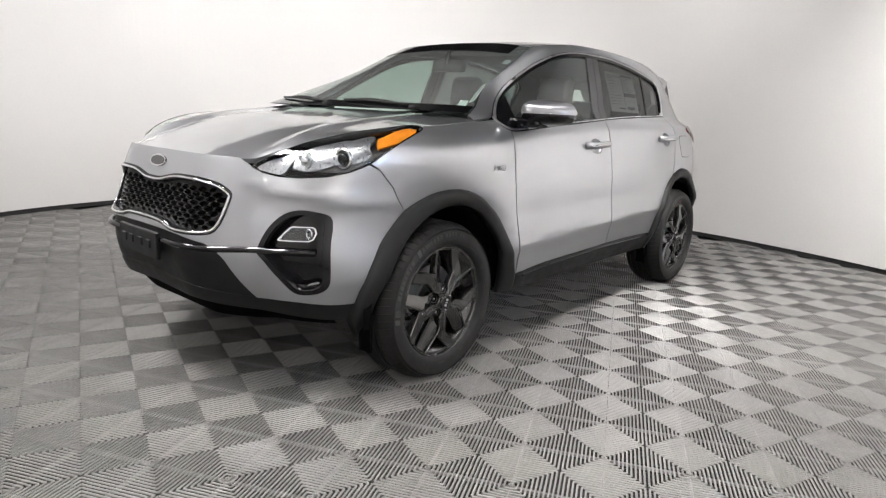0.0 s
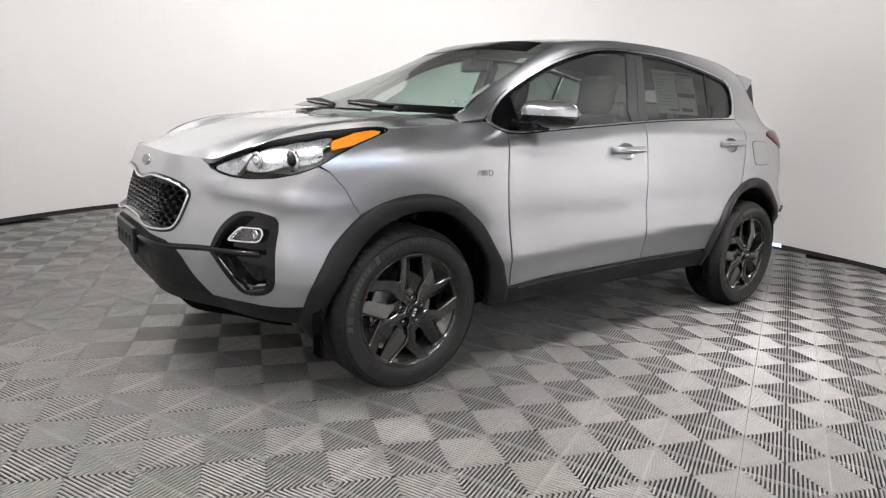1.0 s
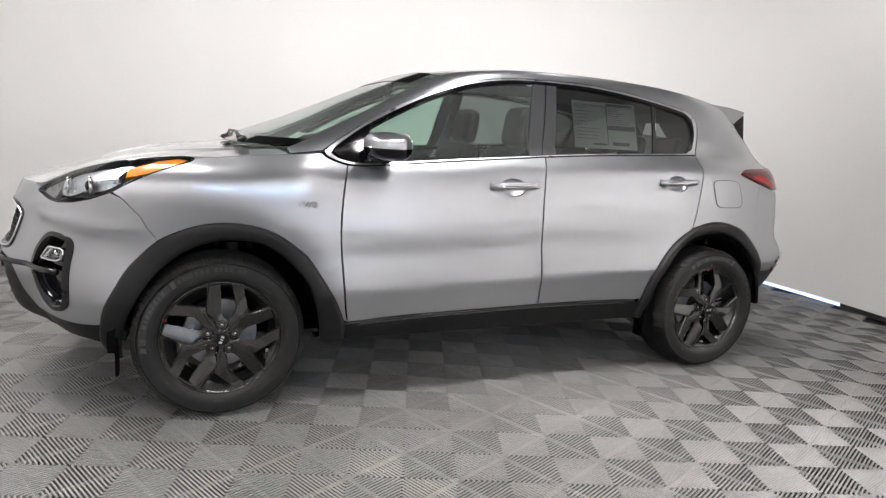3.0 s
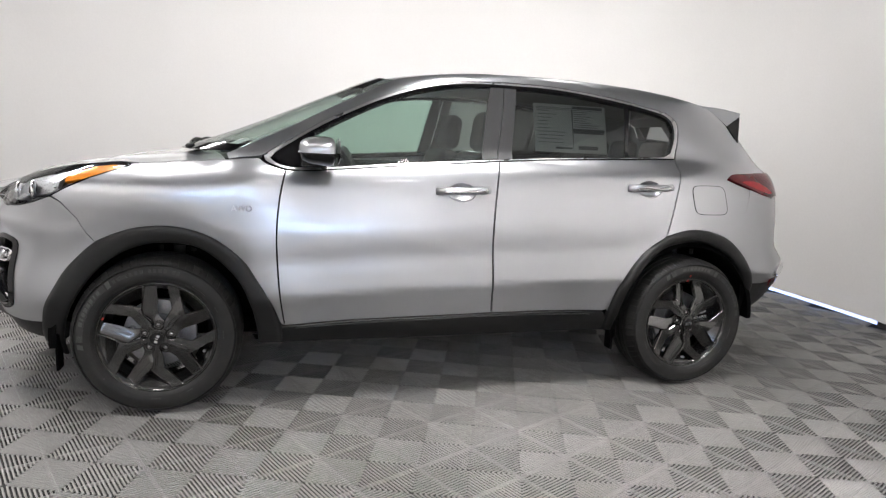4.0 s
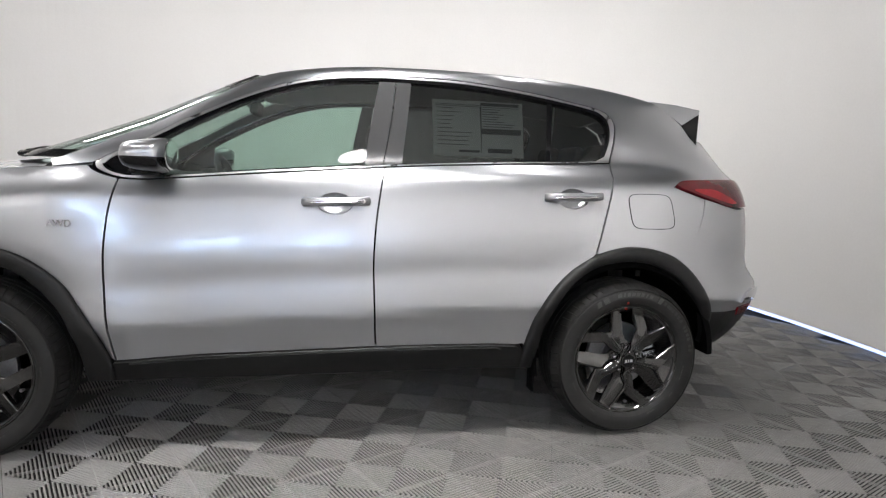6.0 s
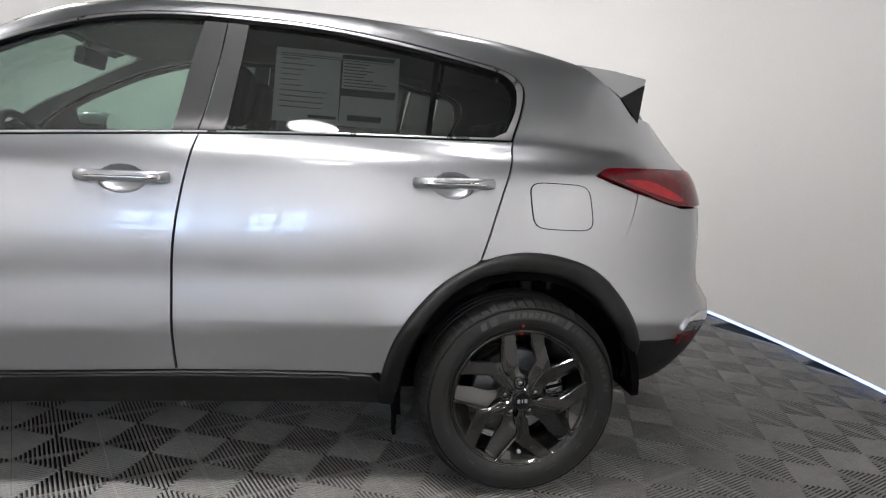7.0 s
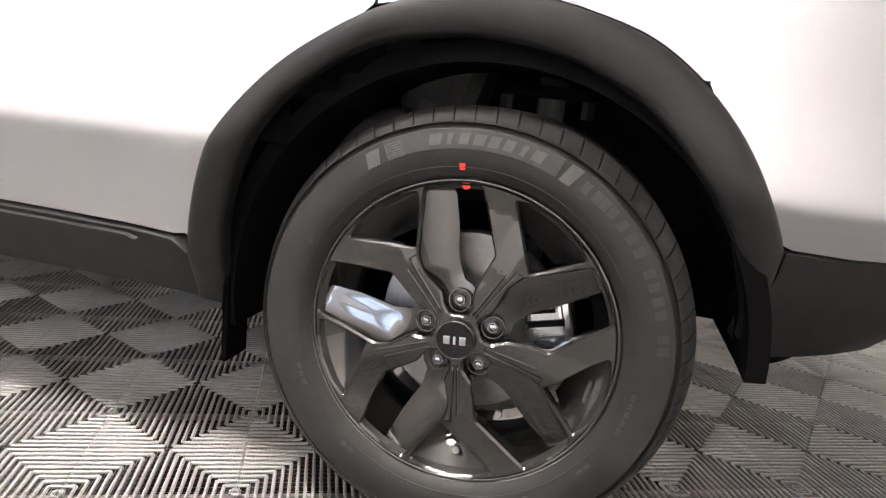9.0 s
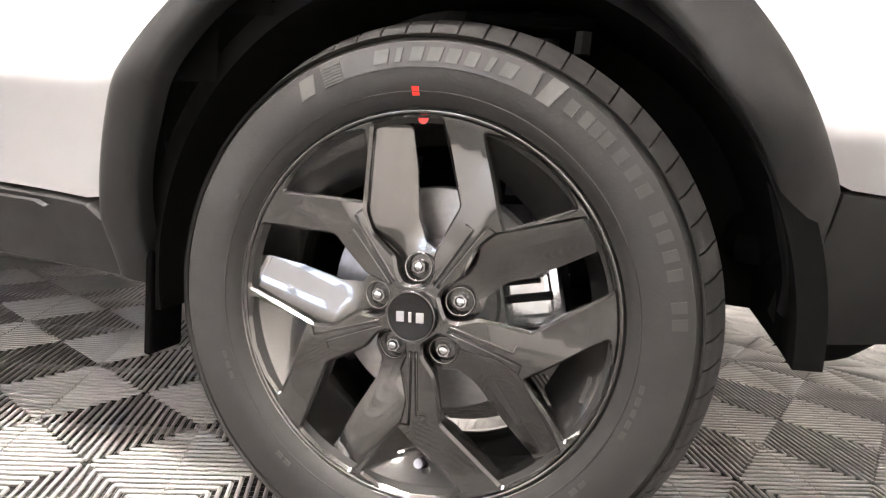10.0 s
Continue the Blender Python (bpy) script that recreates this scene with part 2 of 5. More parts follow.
# ---- the booth: curved white wall, ceiling, floor ----
WALL_LINE = catmull([(3.0, -2.6), (3.4, -1.5), (3.62, -0.7), (3.72, 0.0), (3.75, 0.7), (3.74, 1.4), (3.64, 2.2), (3.3, 3.0), (2.6, 3.8), (1.6, 4.4), (0.5, 4.68), (-0.6, 4.64), (-1.7, 4.3), (-2.7, 3.65), (-3.35, 2.85), (-3.75, 2.1), (-4.1, 1.0), (-4.3, -0.2), (-4.5, -1.6), (-4.5, -3.2), (-4.0, -4.6), (-2.5, -5.4), (0.0, -5.6), (2.0, -5.2), (2.9, -4.2), (3.0, -3.4)], 14, True)


def curved_wall(name, line, z0, z1, thick, mat, holes):
    """Wall of some thickness along a closed line."""
    n, verts, faces = len(line), [], []
    for i, (x, y) in enumerate(line):
        d = (Vector(line[(i + 1) % n]) - Vector(line[i - 1])).normalized()
        ox, oy = d.y * thick, -d.x * thick
        t = min(1.0, max(0.0, (-2.5 - y) / 2))
        z = z1 + 0.6 * t * t * (3 - 2 * t)
        a, b, c, e = (x, y, z0), (x, y, z), (x + ox, y + oy, z), (x + ox, y + oy, z0)
        verts += [a, b, b, c, c, e, e, a]
    for i in range(n):
        j = (i + 1) % n
        hole = next((h for h in holes if line[i][1] < -4 and h[0] < min(line[i][0], line[j][0]) and max(line[i][0], line[j][0]) < h[1]), None)
        if hole:
            for lo, hi in ((z0, hole[2]), (hole[3], verts[i * 8 + 1][2])):
                k = len(verts)
                for p, q in ((verts[i * 8], verts[i * 8 + 3]), (verts[j * 8], verts[j * 8 + 3])):
                    verts += [(p[0], p[1], lo), (p[0], p[1], hi), (q[0], q[1], hi), (q[0], q[1], lo)]
                faces += [(k + e, k + (e + 1) % 4, k + 4 + (e + 1) % 4, k + 4 + e) for e in range(4)]
            continue
        for a in (0, 2, 4, 6):
            faces.append((i * 8 + a, i * 8 + a + 1, j * 8 + a + 1, j * 8 + a))
    bm = bmesh.new()
    bv = [bm.verts.new(p) for p in verts]
    for f in faces:
        bm.faces.new([bv[k] for k in f])
    bmesh.ops.remove_doubles(bm, verts=bm.verts, dist=0.0005)
    return part(name, bm, mat, None)


GAP = 0.045
WINDOWS = [(-1.75, -0.88, 1.85, 2.62), (-0.40, 0.46, 1.70, 2.50)]
wall = curved_wall("wall_curved", WALL_LINE, GAP, BOOTH, 0.08, WALL, WINDOWS)
tagged(wall, "smooth off-white curved wall of a photo booth", "wall", kind="structure")


def baseboard():
    """Dark strip at the foot of the wall; a stretch of it is a slot that lets daylight in."""
    n, verts, faces, lit_v, lit_f = len(WALL_LINE), [], [], [], []
    for i, (x, y) in enumerate(WALL_LINE):
        j = (i + 1) % n
        x2, y2 = WALL_LINE[j]
        d = (Vector((x2, y2)) - Vector((x, y))).normalized()
        ox, oy = d.y, -d.x
        lit = x > 3.3 and 0.05 < y < 2.75
        if lit:
            k = len(lit_v)
            for (px, py) in ((x, y), (x2, y2)):
                lit_v += [(px + ox * 0.05, py + oy * 0.05, 0.004), (px + ox * 0.05, py + oy * 0.05, GAP)]
            lit_f.append((k, k + 1, k + 3, k + 2))
        else:
            k = len(verts)
            for (px, py) in ((x, y), (x2, y2)):
                verts += [(px + ox * 0.01, py + oy * 0.01, 0), (px + ox * 0.01, py + oy * 0.01, GAP), (px + ox * 0.07, py + oy * 0.07, GAP), (px + ox * 0.07, py + oy * 0.07, 0)]
            faces += [(k, k + 1, k + 5, k + 4), (k + 1, k + 2, k + 6, k + 5), (k + 2, k + 3, k + 7, k + 6)]
    tagged(mesh_object("baseboard", verts, faces, BASE), "dark strip along the foot of the curved wall", "baseboard", kind="structure")
    tagged(mesh_object("daylight_slot", lit_v, lit_f, glow("daylight", (0.50, 0.62, 1.0), 2.0)), "slot under the wall with bluish daylight behind", "opening", kind="structure")


baseboard()
def hall_wall(name, x0, x1, y0, y1):
    bm = bmesh.new()
    box(bm, x0, x1, y0, y1, -0.02, CEILING)
    tagged(part(name, bm, HALL, None), "plain dark hall wall outside the booth", "wall", kind="structure")


hall_wall("wall_west", -6.1, -6.0, -7, 6.5)
hall_wall("wall_east", 6.0, 6.1, -7, 6.5)
hall_wall("wall_south", -6, 6, -7.1, -7)
hall_wall("wall_north", -6, 6, 6.5, 6.6)
tagged(mesh_object("ceiling", [(-6, -7, CEILING), (6, -7, CEILING), (6, 6.5, CEILING), (-6, 6.5, CEILING), (-6, -7, CEILING + 0.1), (6, -7, CEILING + 0.1), (6, 6.5, CEILING + 0.1), (-6, 6.5, CEILING + 0.1)], [(0, 1, 2, 3), (7, 6, 5, 4), (0, 4, 5, 1), (1, 5, 6, 2), (2, 6, 7, 3), (3, 7, 4, 0)], CEIL), "plain dark ceiling above the booth", "ceiling", kind="structure")


def daylight_window(name, xa, xb, za, zb):
    """Barred window in the wall behind the walk."""
    edge = [p for p in WALL_LINE if xa < p[0] < xb and p[1] < -4]
    (x0, y0), (x1, y1) = min(edge), max(edge)
    wide = math.hypot(x1 - x0, y1 - y0)
    top = empty(name, "barred window in the wall with bluish daylight outside", "window", kind="structure")
    for k in range(3):
        bm = bmesh.new()
        x = wide * k / 2
        box(bm, x - 0.03, x + 0.03, -0.10, 0.0, za, zb, 0.005)
        part("window_frame", bm, BASE, top)
    for z in (za, (za + zb) / 2, zb):
        bm = bmesh.new()
        box(bm, 0, wide, -0.09, -0.01, z - 0.025, z + 0.025, 0.005)
        part("window_frame", bm, BASE, top)
    bm = bmesh.new()
    box(bm, 0.02, wide - 0.02, -0.055, -0.049, za + 0.02, zb - 0.02)
    glass = part("pane", bm, LENS, top)
    glass.visible_shadow = False
    top.matrix_world = pose(x0, y0 - 0.02, 0, 0, 0, math.degrees(math.atan2(y1 - y0, x1 - x0)))


for k, spec in enumerate(WINDOWS):
    daylight_window("window_%d" % (k + 1), *spec)
bm = bmesh.new()
box(bm, -3.4, 2.2, -6.42, -6.4, 0.2, 3.6)
tagged(part("backdrop", bm, glow("pale_sky", (0.60, 0.76, 1.0), 9.0), None), "plain pale blue daylight outside the windows", "backdrop", kind="structure")


def ceiling_lights():
    first = None
    # housings for the added, unseen lamps
    for m in LAMPS:
        if first is None:
            first = empty("floodlight", "unseen flat lamp added below the dark ceiling to light walls and floor", "light", "floodlights")
            bm = bmesh.new()
            box(bm, -PANEL_X / 2, PANEL_X / 2, -PANEL_Y / 2, PANEL_Y / 2, 0.012, 0.07, 0.008)
            part("housing", bm, CEIL, first)
            first.matrix_world = m
        else:
            copy_thing(first, m)
    bm = bmesh.new()
    cyl(bm, 0.27, 0.24, 0.08, pose(SPOT[0], SPOT[1], CEILING - 0.042), 32)
    ob = part("round_light", bm, CEIL, None)
    tagged(ob, "round white ceiling lamp near the open side", "light")


ceiling_lights()
floor = mesh_object("floor", [(-6, -7, -0.02), (6, -7, -0.02), (6, 6.5, -0.02), (-6, 6.5, -0.02), (-6, -7, -0.1), (6, -7, -0.1), (6, 6.5, -0.1), (-6, 6.5, -0.1)], [(0, 1, 2, 3), (7, 6, 5, 4), (0, 4, 5, 1), (1, 5, 6, 2), (2, 6, 7, 3), (3, 7, 4, 0)], SUBFLOOR)
tagged(floor, "floor of interlocking grey ribbed plastic tiles", "floor", kind="structure")
# ---- the car's body surface ----
XC = 0.3


def table(zs, vs):
    """A smooth curve through a short table."""
    ms = []
    for i in range(len(zs)):
        a, b = max(i - 1, 0), min(i + 1, len(zs) - 1)
        ms.append((vs[b] - vs[a]) / (zs[b] - zs[a]))

    def f(z):
        if z <= zs[0]:
            return vs[0]
        if z >= zs[-1]:
            return vs[-1]
        i = 0
        while z > zs[i + 1]:
            i += 1
        h = zs[i + 1] - zs[i]
        t = (z - zs[i]) / h
        return (2 * t ** 3 - 3 * t ** 2 + 1) * vs[i] + (t ** 3 - 2 * t ** 2 + t) * h * ms[i] + (3 * t ** 2 - 2 * t ** 3) * vs[i + 1] + (t ** 3 - t ** 2) * h * ms[i + 1]
    return f


NOSE = table((.18, .26, .36, .46, .58, .68, .80, .92, .97, 1.02, 1.08, 1.14), (-1.98, -2.08, -2.17, -2.215, -2.235, -2.225, -2.195, -2.15, -2.12, -2.06, -1.93, -1.78))
TAIL = table((.30, .38, .48, .58, .66, .74, .90, 1.05, 1.18, 1.28, 1.40, 1.50, 1.60), (2.02, 2.10, 2.18, 2.225, 2.23, 2.175, 2.16, 2.145, 2.09, 2.01, 1.915, 1.84, 1.75))
SCREEN = table((1.06, 1.14, 1.2, 1.3, 1.5, 1.58, 1.64), (-1.62, -1.36, -1.20, -.95, -.50, -.30, -.10))
FLANK = table((.22, .30, .36, .42, .50, .545, .56, .575, .62, .66, .70, .73, .77, .80, .85, .90, .95, 1.0, 1.04, 1.065, 1.09, 1.12, 1.16, 1.20, 1.35, 1.48, 1.56, 1.60, 1.62), (.79, .82, .85, .866, .882, .894, .8970, .8965, .8910, .8855, .8795, .8765, .8750, .8735, .868, .858, .846, .833, .8215, .8135, .804, .788, .759, .724, .675, .630, .600, .575, .54))


def smooth(t):
    t = max(0.0, min(1.0, t))
    return t * t * (3 - 2 * t)

ROOF = table((-.9, -.62, -.35, -.2, .08, .3, .53, .83, 1.14, 1.44, 1.72, 1.9), (1.30, 1.42, 1.535, 1.575, 1.61, 1.62, 1.623, 1.616, 1.598, 1.562, 1.512, 1.47))


def flank(x, z):
    low = z - (0.045 + 0.025 * smooth((z - .80) / .2)) * max(-1.3, min(1.3, x))
    if z > 1.1:
        up = 1.1 + (z - 1.1) * (0.52 / max(.25, ROOF(x) - 1.1))
        t = min(1.0, (z - 1.1) / 0.14)
        t = t * t * (3 - 2 * t)
        low = low * (1 - t) + up * t
    wing = (.07 + .025 * smooth((-1.05 - x) / .4)) * smooth((-.64 - x) / .4) * smooth((low - .78) / .42) * (1 - smooth((z - 1.13) / .30))
    return FLANK(low) * (1 - .002 * x) + wing


def reach(rear, z, upper):
    if rear:
        return TAIL(z) - XC, 4.5
    return (XC - SCREEN(z), 5.5) if upper else (XC - NOSE(z), 5.5)


def body(phi, z, upper=False):
    """A point of the car's skin: phi 0 at the nose, 90 degrees at the left flank, 180 at the tail."""
    c, s = math.cos(phi), math.sin(phi)
    a, n = reach(c < 0, z, upper)
    r = (abs(c) ** n + abs(s) ** n) ** (-1 / n)
    x = XC - a * r * c
    y = flank(x, z) * r * s
    side = s ** 8 * (1 if s > 0 else -1)
    d = math.hypot(x - 1.335, z - .345)
    y += .016 * math.exp(-((d - .47) / .09) ** 2) * side
    d = math.hypot(x + 1.335, z - .345) - .545
    y += .028 * math.exp(-(d / (.048 if d < 0 else .12)) ** 2) * side
    # swept crease between headlamp and fog lamp, and the hollow under it
    p = abs(phi)
    if not upper and p < 1.0:
        w = smooth((p - .28) / .36) * (1 - smooth((p - .62) / .22))
        x, y = x + .080 * w, y * (1 - .155 * w)
    if not upper and .5 < p < .95:
        w = smooth((p - .52) / .12) * (1 - smooth((p - .84) / .10))
        k = z - (.868 - .20 * (p - .55))
        x -= w * (.013 * math.exp(-(k / .028) ** 2) - .007 * math.exp(-((k + .085) / .05) ** 2))
    return Vector((x, -y, z))


def phi_x(x, z, upper=False):
    a, n = reach(x > XC, z, upper)
    X = min(1.0, abs(x - XC) / a)
    Y = max(0.0, 1 - X ** n) ** (1 / n)
    p = math.atan2(Y, X)
    return p if x <= XC else math.pi - p


K = 1.4


def inside(p, poly):
    x, y, odd, j = p[0], p[1], False, len(poly) - 1
    for i in range(len(poly)):
        xi, yi = poly[i]
        xj, yj = poly[j]
        if (yi > y) != (yj > y) and x < (xj - xi) * (y - yi) / (yj - yi) + xi:
            odd = not odd
        j = i
    return odd


def shrink(poly, d):
    """The outline moved inwards by d."""
    area = sum(poly[i - 1][0] * poly[i][1] - poly[i][0] * poly[i - 1][1] for i in range(len(poly)))
    sgn, out = (1 if area > 0 else -1), []
    for i in range(len(poly)):
        a, b, c = Vector(poly[i - 1]), Vector(poly[i]), Vector(poly[(i + 1) % len(poly)])
        d1, d2 = (b - a).normalized(), (c - b).normalized()
        n = Vector((-d1.y - d2.y, d1.x + d2.x))
        n = n.normalized() if n.length > 1e-6 else Vector((-d1.y, d1.x))
        out.append(tuple(b + n * d * sgn))
    return out


def densify(poly, step):
    out = []
    for i in range(len(poly)):
        a, b = Vector(poly[i]), Vector(poly[(i + 1) % len(poly)])
        n = max(1, int((b - a).length / step))
        out += [tuple(a.lerp(b, k / n)) for k in range(n)]
    return out


def sheet(name, outline, mapf, mat, parent, holes=(), step=.035, off=0.0, thick=.014, gap=.0, label="", mirror=False, flip=False, bevel=.0):
    """A curved plate: a 2D outline with holes, filled with a fine grid and laid onto a surface."""
    if gap:
        outline = shrink(outline, gap)
        holes = [shrink(h, -gap) for h in holes]
    loops = [densify(outline, step)] + [densify(h, step) for h in holes]
    pts, edges = [], []
    for lp in loops:
        k = len(pts)
        pts += [Vector(p) for p in lp]
        edges += [(k + i, k + (i + 1) % len(lp)) for i in range(len(lp))]
    xs, ys = [p[0] for p in loops[0]], [p[1] for p in loops[0]]
    border = np.array([tuple(p) for p in pts])
    y, row = min(ys) + step / 2, 0
    while y < max(ys):
        x = min(xs) + (step / 2 if row % 2 else step)
        while x < max(xs):
            if inside((x, y), loops[0]) and not any(inside((x, y), h) for h in loops[1:]) and ((border - (x, y)) ** 2).sum(1).min() > (step * .45) ** 2:
                pts.append(Vector((x, y)))
            x += step
        y += step
        row += 1
    vs, _, fs, *_ = geometry.delaunay_2d_cdt(pts, edges, [], 0, 1e-6)
    tris = []
    for f in fs:
        c = (sum(vs[i].x for i in f) / len(f), sum(vs[i].y for i in f) / len(f))
        if inside(c, loops[0]) and not any(inside(c, h) for h in loops[1:]):
            tris.append(tuple(f))
    e = 1e-3
    P, N = [], []
    for v in vs:
        p = mapf(v.x, v.y)
        n = (mapf(v.x + e, v.y) - mapf(v.x - e, v.y)).cross(mapf(v.x, v.y + e) - mapf(v.x, v.y - e))
        n = n.normalized() if n.length > 1e-12 else Vector((0, -1, 0))
        if flip:
            n = -n
        P.append(p + n * off)
        N.append(n)
    faces, loops_n, count = [], [], {}
    for f in tris:
        n = (P[f[1]] - P[f[0]]).cross(P[f[2]] - P[f[0]])
        if n.dot(N[f[0]]) < 0:
            f = f[::-1]
        faces.append(f)
        loops_n += [N[i] for i in f]
        for i in range(len(f)):
            a, b = f[i], f[(i + 1) % len(f)]
            count[(min(a, b), max(a, b))] = None if (min(a, b), max(a, b)) in count else (a, b)
    verts = [tuple(p) for p in P]
    low = {}
    for ab in count.values():
        if ab:
            for i in ab:
                if i not in low:
                    low[i] = len(verts)
                    verts.append(tuple(P[i] - N[i] * thick))
    for ab in count.values():
        if ab:
            a, b = ab
            quad = (b, a, low[a], low[b])
            w = (P[a] - P[b]).cross(Vector(verts[low[a]]) - P[a])
            w = w.normalized() if w.length > 1e-12 else N[a]
            faces.append(quad)
            loops_n += [(w + N[b] * bevel).normalized(), (w + N[a] * bevel).normalized(), w, w]
    made = [mesh_object(name, verts, faces, mat, parent, label, normals=[tuple(n) for n in loops_n])]
    if mirror:
        mv = [(x, -y, z) for x, y, z in verts]
        mf, mn, k = [], [], 0
        for f in faces:
            mf.append(f[::-1])
            mn += [(n.x, -n.y, n.z) for n in loops_n[k:k + len(f)][::-1]]
            k += len(f)
        made.append(mesh_object(name, mv, mf, mat, parent, label, normals=mn))
    return made[0] if not mirror else made


def on_body(upper=False):
    return lambda u, z: body(u / K, z, upper)


def xz(pts, upper=False):
    """An outline given by length and height, in the skin's own coordinates."""
    return [(phi_x(x, z, upper) * K, z) for x, z in pts]


def pz(pts):
    return [(p * K, z) for p, z in pts]


def panel(name, pts, mat, parent, upper=False, **kw):
    return sheet(name, pts, on_body(upper), mat, parent, **kw)


def ellipse(cx, cz, rx, rz, n=28, power=2.0):
    out = []
    for i in range(n):
        t = 2 * math.pi * i / n
        c, s = math.cos(t), math.sin(t)
        out.append((cx + rx * math.copysign(abs(c) ** (2 / power), c), cz + rz * math.copysign(abs(s) ** (2 / power), s)))
    return out


# ---- outlines of the car's parts (length, height) ----
ARCH_F_OUT = catmull([(-1.80, .37), (-1.78, .48), (-1.73, .58), (-1.68, .66), (-1.59, .75), (-1.47, .81), (-1.35, .835), (-1.23, .83), (-1.11, .79), (-.99, .70), (-.92, .60), (-.86, .50), (-.812, .39)], 6)
ARCH_F_IN = catmull([(-1.725, .24), (-1.705, .40), (-1.65, .53), (-1.57, .64), (-1.47, .72), (-1.36, .76), (-1.26, .765), (-1.16, .745), (-1.07, .68), (-.99, .59), (-.95, .50), (-.925, .41), (-.912, .305)], 6)
ARCH_R_OUT = catmull([(.844, .405), (.857, .47), (.885, .56), (.938, .65), (1.03, .745), (1.155, .82), (1.27, .853), (1.37, .855), (1.46, .84), (1.55, .81), (1.63, .755), (1.69, .69), (1.74, .61), (1.772, .55)], 6)
ARCH_R_IN = catmull([(.902, .305), (.906, .37), (.930, .51), (1.010, .66), (1.130, .758), (1.26, .790), (1.36, .790), (1.45, .771), (1.56, .715), (1.642, .63), (1.69, .57), (1.72, .50), (1.742, .44), (1.748, .395)], 6)
CHROME_TOP = catmull([(-.905, 1.148), (-.82, 1.20), (-.72, 1.26), (-.62, 1.32), (-.48, 1.39), (-.35, 1.45), (-.21, 1.50), (-.07, 1.535), (.08, 1.555), (.29, 1.565), (.52, 1.565), (.67, 1.555), (.82, 1.54), (.97, 1.52), (1.11, 1.495), (1.21, 1.478), (1.27, 1.455), (1.305, 1.42), (1.31, 1.38), (1.295, 1.31), (1.265, 1.222)], 3)
BELT = catmull([(-.905, 1.148), (-.90, 1.128), (-.88, 1.115), (-.84, 1.10), (-.79, 1.09), (-.72, 1.088), (-.62, 1.095), (-.49, 1.107), (-.35, 1.12), (-.09, 1.142), (.23, 1.168), (.47, 1.185), (.77, 1.20), (1.07, 1.213), (1.265, 1.222)], 3)
GLASS_TOP = catmull([(-.855, 1.142), (-.77, 1.20), (-.62, 1.292), (-.48, 1.365), (-.35, 1.425), (-.21, 1.475), (-.07, 1.51), (.07, 1.53), (.22, 1.538), (.36, 1.538), (.51, 1.537), (.66, 1.528), (.81, 1.512), (.96, 1.492), (1.11, 1.468), (1.20, 1.45), (1.245, 1.428), (1.268, 1.39), (1.262, 1.32), (1.23, 1.245)], 3)
GLASS_LOW = catmull([(-.855, 1.142), (-.83, 1.122), (-.78, 1.108), (-.72, 1.105), (-.56, 1.114), (-.35, 1.134), (-.09, 1.156), (.20, 1.178), (.48, 1.197), (.77, 1.213), (1.06, 1.226), (1.23, 1.236)], 3)
DOOR_BOTTOM = [(-.80, .392), (-.72, .395), (-.49, .408), (-.22, .415), (.05, .422), (.20, .427)]
DOOR_BOTTOM_R = [(.20, .427), (.47, .43), (.70, .428), (.81, .425)]
SPLIT = catmull([(.23, 1.168), (.21, 1.07), (.19, .92), (.183, .78), (.187, .65), (.193, .51), (.20, .427)], 3)
DOOR_FRONT = catmull([(-.80, 1.088), (-.818, 1.01), (-.832, .91), (-.838, .79), (-.832, .66), (-.82, .52), (-.80, .392)], 3)
DOOR_REAR = catmull([(1.265, 1.222), (1.235, 1.11), (1.195, .98), (1.17, .89), (1.15, .825)], 3)
between = lambda line, x0, x1: [p for p in line if x0 < p[0] < x1]

car = empty("car", "silver grey compact sport utility car parked on the tiled floor", "car")
car.matrix_world = pose(0, 0, 0, 0, 0, .86)

# front wing, doors, body side
fender = panel("front_fender", xz(catmull([(-1.45, 1.090), (-1.36, 1.098), (-1.24, 1.109), (-1.12, 1.12), (-1.05, 1.127), (-.92, 1.138), (-.905, 1.13)], 2) + between(BELT, -.90, -.802) + DOOR_FRONT + [p for p in ARCH_F_OUT[::-1][1:] if p[0] > -1.555] + [(-1.575, .763), (-1.64, .86), (-1.70, .925)]) + pz([(.832, .95), (.845, .985), (.860, 1.028), (.872, 1.062), (.880, 1.080)]), PAINT, car, gap=.0014, mirror=True, label="silver metallic front wing")
HANDLES = [(0.025, 1.016, False), (1.045, 1.062, True)]


def handle_hole(x, z):
    return xz(ellipse(x, z, .068, .042, 26))


door_f = panel("front_door", xz(DOOR_BOTTOM + SPLIT[::-1] + between(BELT, -.795, .225)[::-1] + DOOR_FRONT), PAINT, car, gap=.0022, mirror=True, holes=[handle_hole(*HANDLES[0][:2])], step=.028)
door_r = panel("rear_door", xz(DOOR_BOTTOM_R + [(.835, .43)] + [p for p in ARCH_R_OUT[2:] if p[0] < 1.145] + DOOR_REAR[::-1] + between(BELT, .235, 1.26)[::-1] + SPLIT), PAINT, car, gap=.0022, mirror=True, holes=[handle_hole(*HANDLES[1][:2])], step=.028)
TAIL_LAMP = [(1.57, 1.132), (1.60, 1.152), (1.70, 1.158), (1.84, 1.163), (1.955, 1.163), (1.935, 1.038), (1.85, 1.046), (1.735, 1.080), (1.63, 1.110)]
side_frame = xz([(-1.05, 1.128), (-1.06, 1.15)], True) + [(.835 * K, 1.185), (.83 * K, 1.25), (.83 * K, 1.33), (.83 * K, 1.42), (.835 * K, 1.50), (.845 * K, 1.548)]
